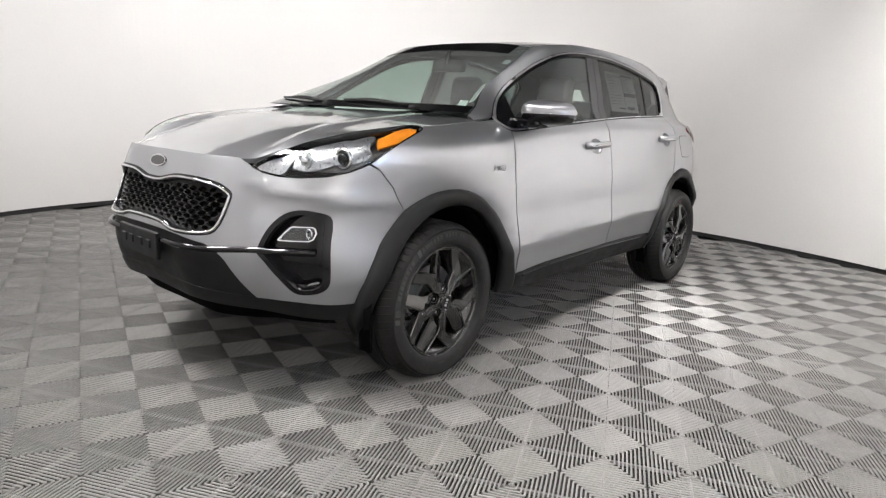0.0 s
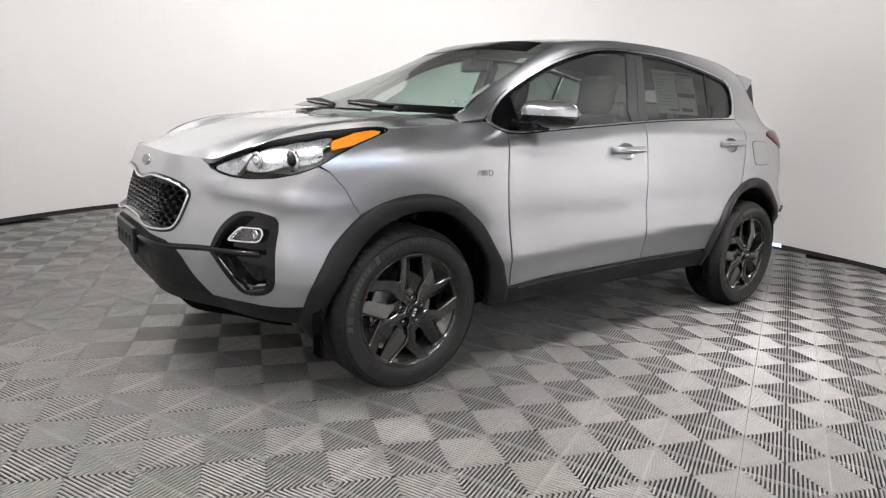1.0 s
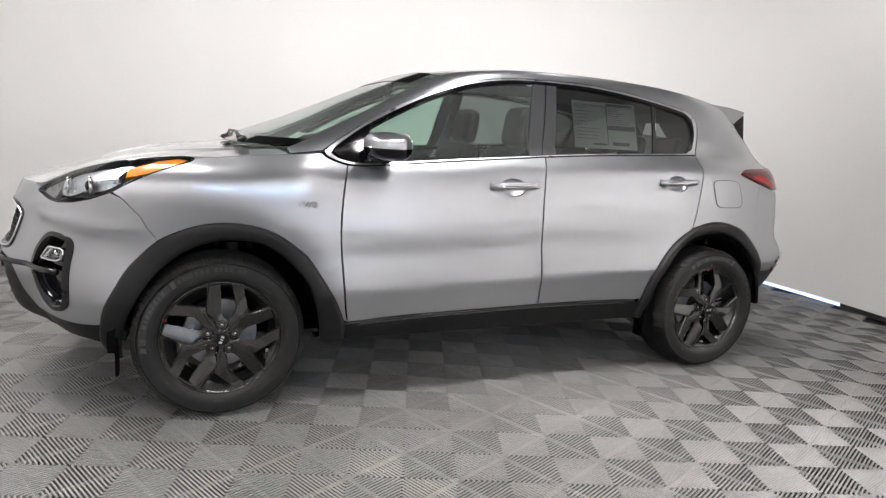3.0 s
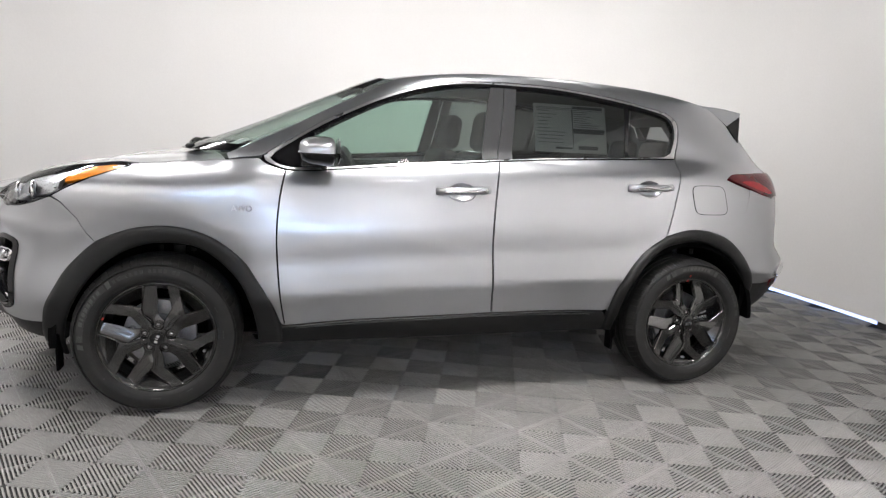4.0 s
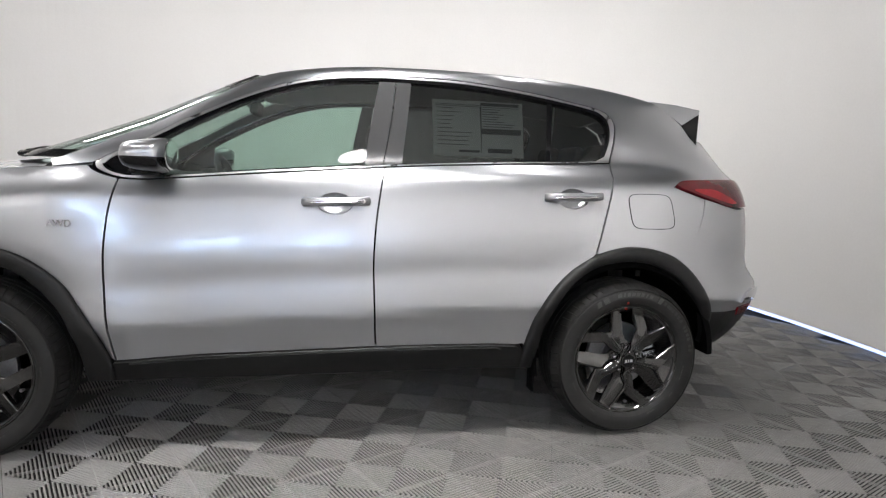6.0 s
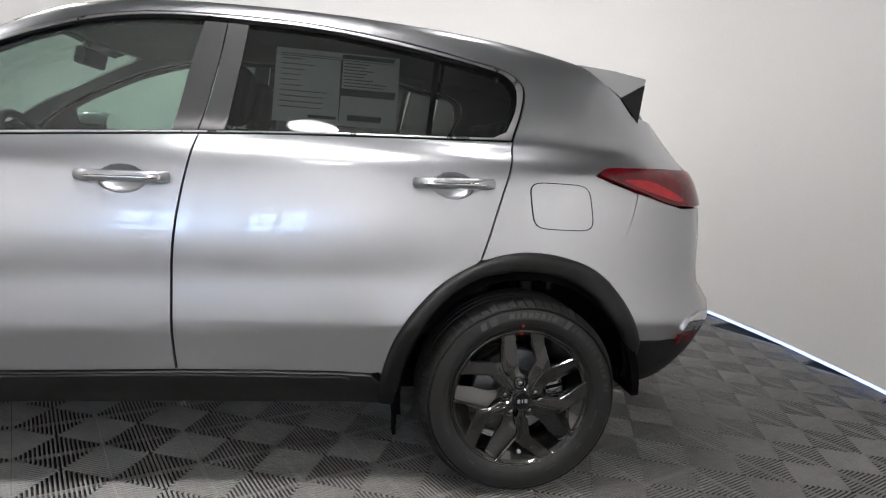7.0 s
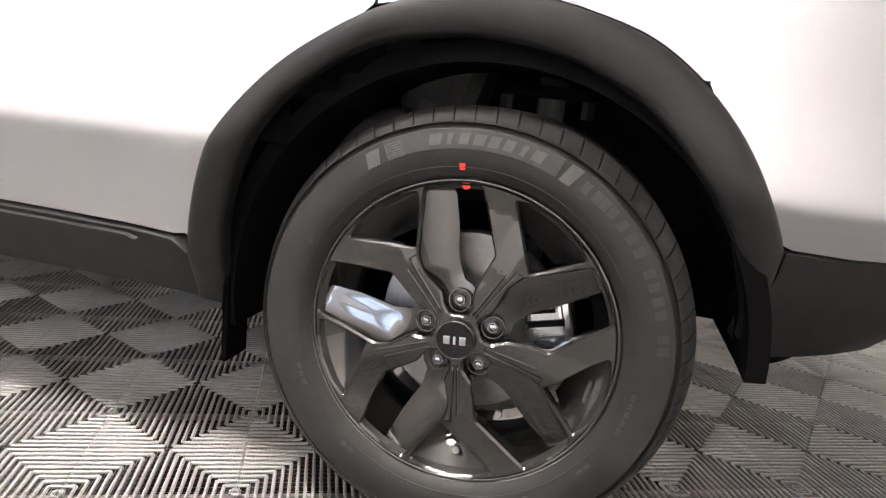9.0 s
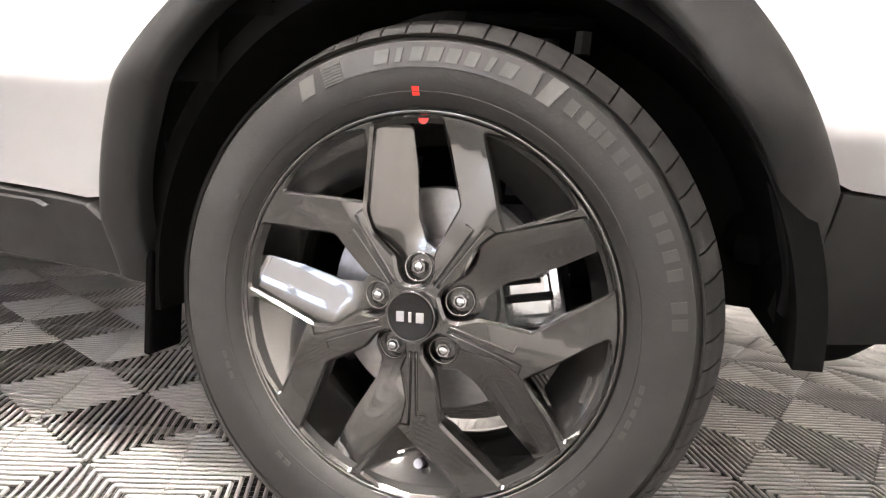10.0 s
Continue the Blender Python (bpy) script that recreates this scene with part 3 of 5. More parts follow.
side_frame += xz([(x, ROOF(x) - .012) for x in (-.2, -.1, 0, .15, .3, .5, .7, .9, 1.1, 1.3, 1.44, 1.55)], True)
side_frame += xz([(1.575, 1.525), (1.65, 1.478), (1.73, 1.425), (1.775, 1.36)], True) + pz([(2.68, 1.335), (2.78, 1.28), (2.80, 1.22), (2.80, 1.17)]) + xz([(1.96, 1.168), (1.86, 1.166), (1.70, 1.157), (1.585, 1.147), (1.552, 1.126), (1.62, 1.104), (1.72, 1.075), (1.672, .915), (1.633, .765)], True)
side_frame += xz([p for p in ARCH_R_OUT[::-1] if 1.16 < p[0] < 1.625], True) + xz(DOOR_REAR[::-1], True) + xz(CHROME_TOP[::-1][1:], True)
quarter = panel("body_side", side_frame, PAINT, car, upper=True, gap=.002, mirror=True, step=.03, label="silver body side with windscreen pillar and rear quarter")
rear_corner = xz([(1.725, 1.074), (1.84, 1.045), (1.93, 1.026)]) + pz([(2.60, 1.03), (2.78, 1.06), (2.9, 1.10), (3.1415, 1.10), (3.1415, .60), (2.9, .60), (2.62, .58)]) + xz([(1.95, .545), (1.87, .545), (1.785, .55)]) + xz([p for p in ARCH_R_OUT[::-1] if 1.632 < p[0] < 1.77]) + xz([(1.630, .764), (1.672, .915)])
bumper_r = panel("rear_bumper", rear_corner, PAINT, car, off=-.0012, gap=-.0012, mirror=True, label="silver painted rear bumper corner")

# windscreen, glass, pillars, chrome
TOPF = lambda p: 1.578 - .03 * (abs(p) / .83) ** 2
screen = [(p * K, 1.178 + .008 * (abs(p) / .83) ** 2) for p in np.linspace(-.828, .828, 24)] + [(p * K, TOPF(p)) for p in np.linspace(.828, -.828, 24)]
windscreen = panel("windscreen", screen, SCREEN_GLASS, car, upper=True, step=.06, off=-.004, thick=.004, label="greenish windscreen glass")
band = [(p * K, 1.165) for p in np.linspace(-.825, .825, 24)] + [(p * K, 1.195) for p in np.linspace(.825, -.825, 24)]
panel("screen_border", band, GLOSS_BLACK, car, upper=True, step=.05, off=-.001, thick=.003)
band = [(p * K, TOPF(p) - .055) for p in np.linspace(-.76, .76, 24)] + [(p * K, TOPF(p)) for p in np.linspace(.76, -.76, 24)]
panel("sun_strip", band, GLOSS_BLACK, car, upper=True, step=.05, off=-.001, thick=.003)


def glass_at(u, z):
    """The plane of the side windows, which runs straight on down behind the belt line."""
    q = body(u / K, z, True)
    up = 1.1 + (z - 1.1) * (0.52 / max(.25, ROOF(q.x) - 1.1))
    return Vector((q.x, q.y * ((.675 + (1.35 - up) * .33) * (1 - .002 * q.x) / flank(q.x, z) if up < 1.35 else 1), z))


def side_glass(x0, x1, mat, name, label):
    pts = xz([(x0, np.interp(x0, *zip(*GLASS_LOW)))] + between(GLASS_LOW, x0, x1) + [(x1, np.interp(x1, *zip(*GLASS_LOW)))] if x1 < 1.2 else [(x0, np.interp(x0, *zip(*GLASS_LOW)))] + between(GLASS_LOW, x0, 1.24), True)
    top = [p for p in GLASS_TOP if x0 < p[0] < x1] if x1 < 1.2 else [p for p in GLASS_TOP if p[0] > x0]
    ends = [(x1 + .05, np.interp(x1 + .05, *zip(*GLASS_TOP[:50])))] if x1 < 1.2 else []
    start = [(x0 + (.05 if x0 > -.8 else 0), np.interp(x0 + (.05 if x0 > -.8 else 0), *zip(*GLASS_TOP[:50])))]
    top = [p for p in top if p[0] > start[0][0]]
    return sheet(name, pts + xz(ends + top[::-1] + start, True), glass_at, mat, car, step=.06, off=-.010, thick=.004, mirror=True, label=label)


side_glass(-.84, .165, GLASS, "front_side_window", "greenish front side window")
side_glass(.30, .962, PRIVACY, "rear_side_window", "dark tinted rear side window")
side_glass(.972, 1.30, PRIVACY, "quarter_window", "dark tinted quarter window")
GL = lambda x: float(np.interp(x, *zip(*GLASS_LOW)))
GT = lambda x: float(np.interp(x, *zip(*GLASS_TOP[:50])))
for name, a, b, c, d in (("door_pillar", .145, .222, .212, .283), ("door_pillar", .2255, .305, .2865, .352)):
    panel(name, xz([(a, GL(a)), (b, GL(b)), (d, GT(d)), (c, GT(c))], True), PILLAR, car, upper=True, step=.05, off=-.002, thick=.012, gap=.001, mirror=True, label="satin black window pillar")
panel("window_divider", xz([(.956, GL(.956)), (.976, GL(.976)), (1.002, GT(1.0)), (.982, GT(.98))], True), GLOSS_BLACK, car, upper=True, step=.05, off=-.006, thick=.012, mirror=True)
ring_hole = xz(GLASS_LOW[:-1] + GLASS_TOP[::-1][:-1], True)
trim_hole = xz(GLASS_LOW[:-1] + [(x + (.006 if x > 1.2 else 0), z + .011) for x, z in GLASS_TOP[::-1][:-1]], True)
panel("window_seal", xz(BELT[:-1] + CHROME_TOP[::-1][:-1], True), GLOSS_BLACK, car, upper=True, holes=[ring_hole], step=.03, off=-.0005, thick=.032, gap=.0008, mirror=True, label="black rubber seal round the side windows")
panel("window_trim", xz(BELT[:-1] + CHROME_TOP[::-1][:-1], True), WINDOW_TRIM, car, upper=True, holes=[trim_hole], step=.03, off=.003, thick=.012, gap=.0045, mirror=True, bevel=.6, label="bright chrome trim round the side windows")
sail = xz([(-.853, 1.142), (-.82, 1.118), (-.76, 1.106), (-.70, 1.106), (-.665, 1.115), (-.665, 1.262), (-.72, 1.232), (-.78, 1.194)], True)
panel("mirror_base", sail, GLOSS_BLACK, car, upper=True, step=.04, off=.001, thick=.012, mirror=True)

# hood, cowl and roof
LAMP_TOP = [(.53, .950), (.575, .9455), (.605, .955), (.64, .978), (.68, 1.010), (.72, 1.039), (.77, 1.068), (.82, 1.088), (.852, 1.098)]
WING_TOP = [(-1.36, 1.100), (-1.24, 1.111), (-1.12, 1.122), (-1.05, 1.129), (-.92, 1.14)]
rim = [body(p, z) for p, z in LAMP_TOP] + [body(phi_x(x, z), z) for x, z in WING_TOP]
rim = [q for k, q in enumerate(rim) if k == 0 or q.x > rim[k - 1].x + .004]
HOOD_E = table(tuple(q.x for q in rim), tuple(q.z for q in rim))
HOOD_W = table(tuple(q.x for q in rim), tuple(abs(q.y) for q in rim))
HOOD_C = table((-2.16, -2.05, -1.95, -1.8, -1.6, -1.3, -1.15, -1.0), (.948, .986, 1.014, 1.054, 1.096, 1.140, 1.160, 1.176))


FRONT = [body(p, .951) for p in np.linspace(0, .53, 12)]
HOOD_F = table(tuple(abs(q.y) for q in FRONT), tuple(q.x for q in FRONT))


def hood_at(x, y):
    w, e = HOOD_W(x), abs(y)
    c = HOOD_C(x)
    ridge = .010 * math.exp(-((e - (.50 + .09 * (x + 1.9))) / .045) ** 2) * min(1, max(0, (x + 2.1) / .25))
    z = c + (HOOD_E(x) - c) * min(1.15, e / w) ** 2.6 + ridge
    over = z - .948 - (.32 + .30 * min(1, max(0, (e - .42) / .14))) * (x - HOOD_F(e))
    return Vector((x, y, z - .5 * (over + math.sqrt(over * over + .00012))))


hl = [(q.x + .002, abs(q.y)) for q in FRONT[:-1]] + [(q.x, abs(q.y)) for q in rim if q.x < -1.06] + [(-1.055, abs(rim[-2].y)), (-1.08, .65), (-1.14, .5), (-1.185, .3), (-1.20, 0)]
hood_line = [(x, -y) for x, y in hl] + [(x, y) for x, y in hl[::-1][1:-1]]
sheet("hood", hood_line, hood_at, PAINT, car, step=.04, thick=.02, gap=.0034, label="silver metallic hood with two raised ridges")
cowl = [(x, y) for x, y in [(-1.20, 0), (-1.18, -.3), (-1.135, -.5), (-1.07, -.66), (-1.04, -.73), (-.88, -.68), (-.98, -.55), (-1.10, -.4), (-1.16, 0)]]
cowl = cowl + [(x, -y) for x, y in cowl[::-1][1:-1]]
sheet("cowl", cowl, lambda x, y: hood_at(min(x, -1.0), y) - Vector((min(x, -1.0) - x, 0, .012 - .02 * max(0, x + 1.1))), CLADDING, car, step=.05, thick=.03, label="black plastic cowl below the windscreen")


def EDGE(x):
    z = ROOF(x) - .012
    return abs(body(phi_x(x, z, True), z, True).y)


EDGE_T = table(tuple(np.linspace(-.35, 1.65, 41)), tuple(EDGE(x) for x in np.linspace(-.35, 1.65, 41)))


def roof_at(x, y):
    return Vector((x, y, ROOF(x) - .013 + .030 * (1 - min(1.2, abs(y) / EDGE_T(x)) ** 2.2)))


rx = (-.30, -.2, -.05, .15, .4, .7, 1.0, 1.3, 1.5, 1.60)
roof_line = [(-.335, 0), (-.33, -.2), (-.30, -.36), (-.26, -.46)] + [(x, -EDGE(x)) for x in rx[1:]] + [(1.62, -.3), (1.63, 0)]
roof_line = roof_line + [(x, -y) for x, y in roof_line[::-1][1:-1]]
sheet("roof", roof_line, roof_at, PAINT, car, step=.06, thick=.02, label="silver metallic roof")
sheet("headliner", roof_line, lambda x, y: roof_at(x, y) - Vector((0, 0, .05)), LINER, car, step=.12, thick=.01)

# cladding round the arches and along the sills


def resample(line, n):
    """Points at even steps along a line."""
    d = [0.0]
    for a, b in zip(line, line[1:]):
        d.append(d[-1] + math.dist(a, b))
    t = np.linspace(0, d[-1], n)
    return list(zip(np.interp(t, d, [p[0] for p in line]), np.interp(t, d, [p[1] for p in line])))


# across the trim, from the painted panel to the wheel: share of the way, how far it stands proud
ARCH_PROFILE = [(-.02, -.012), (.0, .004), (.03, .013), (.10, .0195), (.22, .0235), (.38, .0245), (.56, .0235), (.76, .0205), (.91, .0165), (.97, .0115), (1.0, .004), (1.0, -.016)]


def arch_trim(outer, inner, label):
    """Moulded trim round a wheel arch: a broad rounded roll with a turned-in lip, swept along the arch."""
    n, k = 72, len(ARCH_PROFILE)
    rows = list(zip(resample(outer, n), resample(inner, n)))
    verts = []
    for (ox, oz), (ix, iz) in rows:
        for t, out in ARCH_PROFILE:
            x, z = ox + (ix - ox) * t, oz + (iz - oz) * t
            q = body(phi_x(x, max(.20, z)), max(.20, z))
            verts.append((q.x, q.y - out, z))
    faces = [(i * k + j, (i + 1) * k + j, (i + 1) * k + j + 1, i * k + j + 1) for i in range(n - 1) for j in range(k - 1)]
    faces += [tuple(range(k)), tuple(range((n - 1) * k, n * k))[::-1]]
    for s in (1, -1):
        bm = bmesh.new()
        bv = [bm.verts.new((x, y * s, z)) for x, y, z in verts]
        for f in faces:
            bm.faces.new([bv[i] for i in f])
        bmesh.ops.recalc_face_normals(bm, faces=bm.faces)
        trim = part("wheel_arch_trim", bm, CLADDING, car, label, smooth=True)
        trim.data.set_sharp_from_angle(angle=.9)


arch_trim([(-1.80, .33)] + ARCH_F_OUT + [(-.807, .36), (-.806, .31)], ARCH_F_IN, "matt black plastic front arch trim")
arch_trim([(.840, .315)] + ARCH_R_OUT + [(1.765, .45), (1.76, .395)], ARCH_R_IN, "matt black plastic rear arch trim")
panel("sill_trim", xz([(-.905, .312), (-.806, .385)] + [(x, z - .006) for x, z in DOOR_BOTTOM[1:]] + [(x, z - .006) for x, z in DOOR_BOTTOM_R[1:]] + [(.836, .40), (.895, .312), (.4, .310), (-.3, .306)]), CLADDING, car, off=.008, thick=.09, step=.05, mirror=True, bevel=.8, label="matt black plastic sill trim")
panel("sill_strip", xz([(-.75, .384), (-.4, .400), (.2, .418), (.72, .417), (.74, .411), (.2, .411), (-.4, .393), (-.75, .377)]), CLADDING, car, off=.020, thick=.01, step=.03, mirror=True)
low_rear = xz([(1.775, .545), (1.87, .54), (1.95, .54)]) + pz([(2.62, .575), (2.9, .595), (3.1415, .595), (3.1415, .36), (2.7, .36), (2.45, .37)]) + xz([(1.80, .358), (1.76, .36), (1.755, .44)])
panel("rear_valance", low_rear, CLADDING, car, off=.004, thick=.05, mirror=True, bevel=.8, label="matt black lower rear bumper")
panel("tailgate", pz([(3.1415, 1.11), (2.60, 1.10), (2.60, 1.165), (2.79, 1.17), (2.77, 1.29), (2.68, 1.34), (2.62, 1.46), (3.1415, 1.46)]), PAINT, car, off=-.004, mirror=True, step=.06)
panel("rear_reflector", xz([(1.95, .522), (2.03, .527), (2.06, .566), (1.955, .560)]), RED, car, off=.010, thick=.02, mirror=True, step=.02)
panel("rear_fog_trim", xz([(1.962, .585), (2.02, .582), (2.09, .592), (2.10, .645), (2.04, .648), (1.99, .632)]), CHROME, car, off=.012, thick=.02, mirror=True, step=.02)

# tail lamp and filler flap
panel("tail_lamp", catmull(xz(TAIL_LAMP[:5], True) + pz([(2.62, 1.162), (2.80, 1.158), (2.84, 1.12), (2.78, 1.072), (2.60, 1.042)]) + xz(TAIL_LAMP[5:], True), 4, True), RED, car, upper=True, off=.006, thick=.03, step=.02, mirror=True, bevel=.9, label="red tail lamp lens")
panel("lamp_glow", xz(catmull([(1.66, 1.112), (1.72, 1.120), (1.80, 1.112), (1.93, 1.062), (1.90, 1.053), (1.82, 1.068)], 3, True), True), RED_BRIGHT, car, upper=True, off=.0075, thick=.004, step=.02, mirror=True)
FLAP = [(x + .02, z) for x, z in ellipse(1.405, 1.015, .112, .078, 40, 5.0)]
FLAP = [(x + (1.015 - z) * .14, z) for x, z in FLAP]
panel("fuel_flap_groove", xz(FLAP, True), DARK, car, upper=True, off=.0006, thick=.003, step=.03)
panel("fuel_flap", xz(FLAP, True), PAINT, car, upper=True, off=.0016, thick=.004, step=.03, gap=.0028, label="silver fuel filler flap")

# front bumper
L_TOP = [(0, .952), (.33, .952), (.51, .949), (.565, .925), (.62, .897), (.67, .887), (.72, .887), (.77, .897), (.805, .917), (.83, .945)]
L_ARCH = [(p / K, z) for p, z in xz([(-1.70, .925), (-1.64, .86), (-1.575, .763)] + [p for p in ARCH_F_OUT[::-1] if p[0] < -1.59 and p[1] > .43])]
L_LOW = [(.84, .41), (.79, .41), (.73, .418), (.63, .418), (.575, .50), (.535, .568), (.50, .60), (.45, .625), (.30, .645), (.2, .648), (0, .650)]
left = L_TOP + L_ARCH + L_LOW
bump_line = left + [(-p, z) for p, z in left[::-1][1:-1]]
FOG = catmull([(.68, .705), (.705, .752), (.735, .772), (.775, .765), (.795, .735), (.798, .62), (.793, .51), (.78, .47), (.755, .455), (.73, .46), (.705, .505), (.67, .575), (.652, .605), (.66, .64)], 3, True)
GR = [(0, .842), (.07, .845), (.15, .860), (.23, .868), (.35, .868), (.45, .855), (.50, .838), (.535, .815), (.535, .77), (.52, .71), (.495, .672), (.46, .658), (.40, .652), (.29, .650), (.22, .655), (.16, .668), (.06, .672), (0, .672)]
gl = catmull(GR, 3)
grille_line = gl + [(-p, z) for p, z in gl[::-1][1:-1]]
FOGR = [(-p, z) for p, z in FOG]
panel("front_bumper", pz(bump_line), PAINT, car, holes=[pz(grille_line), pz(FOG), pz(FOGR)], gap=.0004, step=.03, thick=.03, label="silver painted front bumper")
panel("grille_surround", pz(grille_line), GLOSS_BLACK, car, holes=[shrink(pz(grille_line), .017)], off=.003, thick=.05, step=.03, bevel=.8)
ringp = [tuple(body(u / K, z) + Vector((-.004, 0, 0))) for u, z in shrink(pz(grille_line), .011)]
v, f = tube(ringp, .0058, 8, True)
mesh_object("grille_ring", v, f, CHROME, car, "bright chrome ring round the grille", smooth=True)


def mesh_holes(line):
    out, row = [], 0
    z = .665
    while z < .87:
        p = -.56 + (.030 if row % 2 else 0)
        while p < .56:
            hexa = [(p + .0275 * math.cos(a), z + .0128 * math.sin(a)) for a in (0, 1.05, 2.09, 3.14, 4.19, 5.24)]
            for size in (1.0, .72, .45):
                cell = [(p + (a - p) * size, z + (b - z) * size) for a, b in hexa]
                if all(inside(q, line) for q in cell):
                    out.append(pz(cell))
                    break
            p += .060
        z += .0180
        row += 1
    return out


inner = shrink(pz(grille_line), .018)
inner_p = [(u / K, z) for u, z in shrink(pz(grille_line), .020)]
panel("grille_mesh", inner, CLADDING, car, holes=mesh_holes(inner_p), off=-.022, thick=.022, step=.05, bevel=.7, label="black honeycomb grille")
panel("grille_back", shrink(pz(grille_line), -.02), DARK, car, off=-.040, thick=.01, step=.08)

# lower intake, bar, lip
ll = [(0, .655), (.2, .653), (.30, .65), (.45, .63), (.52, .60), (.58, .51), (.635, .42), (.60, .40), (.35, .415), (0, .43)]
panel("lower_intake", pz(ll + [(-p, z) for p, z in ll[::-1][1:-1]]), CLADDING, car, off=-.010, thick=.05, step=.05, bevel=.8, label="matt black lower intake panel")
lip = [(0, .47), (.35, .445), (.62, .415), (.73, .41), (.82, .405), (.86, .38), (.85, .335), (.80, .33), (.62, .355), (.35, .385), (0, .40)]
panel("front_lip", pz(lip + [(-p, z) for p, z in lip[::-1][1:-1]]), CLADDING, car, off=-.006, thick=.05, step=.05, bevel=.8, label="matt black front lip")
barp = [(p, .607 + .012 * max(0, abs(p) - .5) / .27) for p in np.linspace(-.775, .775, 60)]
v, f = tube([tuple(body(p, z) + (body(p, z) - Vector((-.9, 0, z))).normalized() * .006) for p, z in barp], .012, 10, False, 1.0)
mesh_object("bumper_bar", v, f, GLOSS_BLACK, car, "gloss black bar across the bumper", smooth=True)
for s in (1, -1):
    fog = [(p * s, z) for p, z in FOG]
    panel("fog_surround", pz(fog), GLOSS_BLACK, car, holes=[shrink(pz(fog), .018)], off=.004, thick=.05, step=.02, bevel=.9)
    panel("fog_pocket", shrink(pz(fog), .006), GLOSS_BLACK, car, off=-.045, thick=.02, step=.03)
    lampo = [(p * s, z) for p, z in [(.700, .660), (.705, .655), (.762, .658), (.770, .666), (.774, .690), (.770, .708), (.764, .714), (.728, .713), (.722, .708)]]
    panel("fog_lamp", pz(lampo), CHROME, car, holes=[shrink(pz(lampo), .0045)], off=-.006, thick=.04, step=.02, bevel=.8)
    panel("fog_reflector", pz(lampo), ALLOY_EDGE, car, off=-.028, thick=.01, step=.02)
    q = body(.760 * s, .688)
    v, f = tube([(q.x + .004, q.y + .017 * math.cos(t), q.z + .017 * math.sin(t)) for t in np.linspace(0, 2 * math.pi, 20, endpoint=False)], .005, 8, True)
    mesh_object("fog_bulb", v, f, CHROME, car, smooth=True)
    panel("fog_lens", pz(lampo), LENS, car, off=-.010, thick=.002, step=.03)
    panel("fog_strip", pz([(q * s, z) for q, z in ((.715, .478), (.725, .468), (.765, .470), (.775, .500), (.762, .497), (.75, .482))]), CHROME, car, off=-.018, thick=.01, step=.02)

# number plate holder without a plate
bm = bmesh.new()
box(bm, -2.262, -2.243, -.165, .165, .525, .635, .006)
for yy in (-.1, -.03, .05, .11):
    box(bm, -2.268, -2.258, yy - .018, yy + .018, .565, .60, .004)
part("plate_holder", bm, CLADDING, car, "empty black plate holder")

# badge on the nose: plain oval
ov = ellipse(0, .902, .100, .024, 30)
panel("emblem", [(u * 1.0, z) for u, z in ov], CHROME, car, off=.008, thick=.01, step=.015, bevel=.8, label="plain oval emblem")
panel("emblem_field", [(u, z) for u, z in ellipse(0, .902, .086, .018, 26)], ALLOY, car, off=.009, thick=.004, step=.015)

# headlamps
LAMP = catmull([(.572, .918), (.60, .942), (.64, .972), (.68, 1.008), (.72, 1.038), (.77, 1.068), (.82, 1.088), (.852, 1.098), (.873, 1.094), (.880, 1.082), (.872, 1.062), (.860, 1.028), (.845, .985), (.832, .95), (.805, .92), (.77, .90), (.72, .891), (.67, .891), (.62, .901)], 2, True)
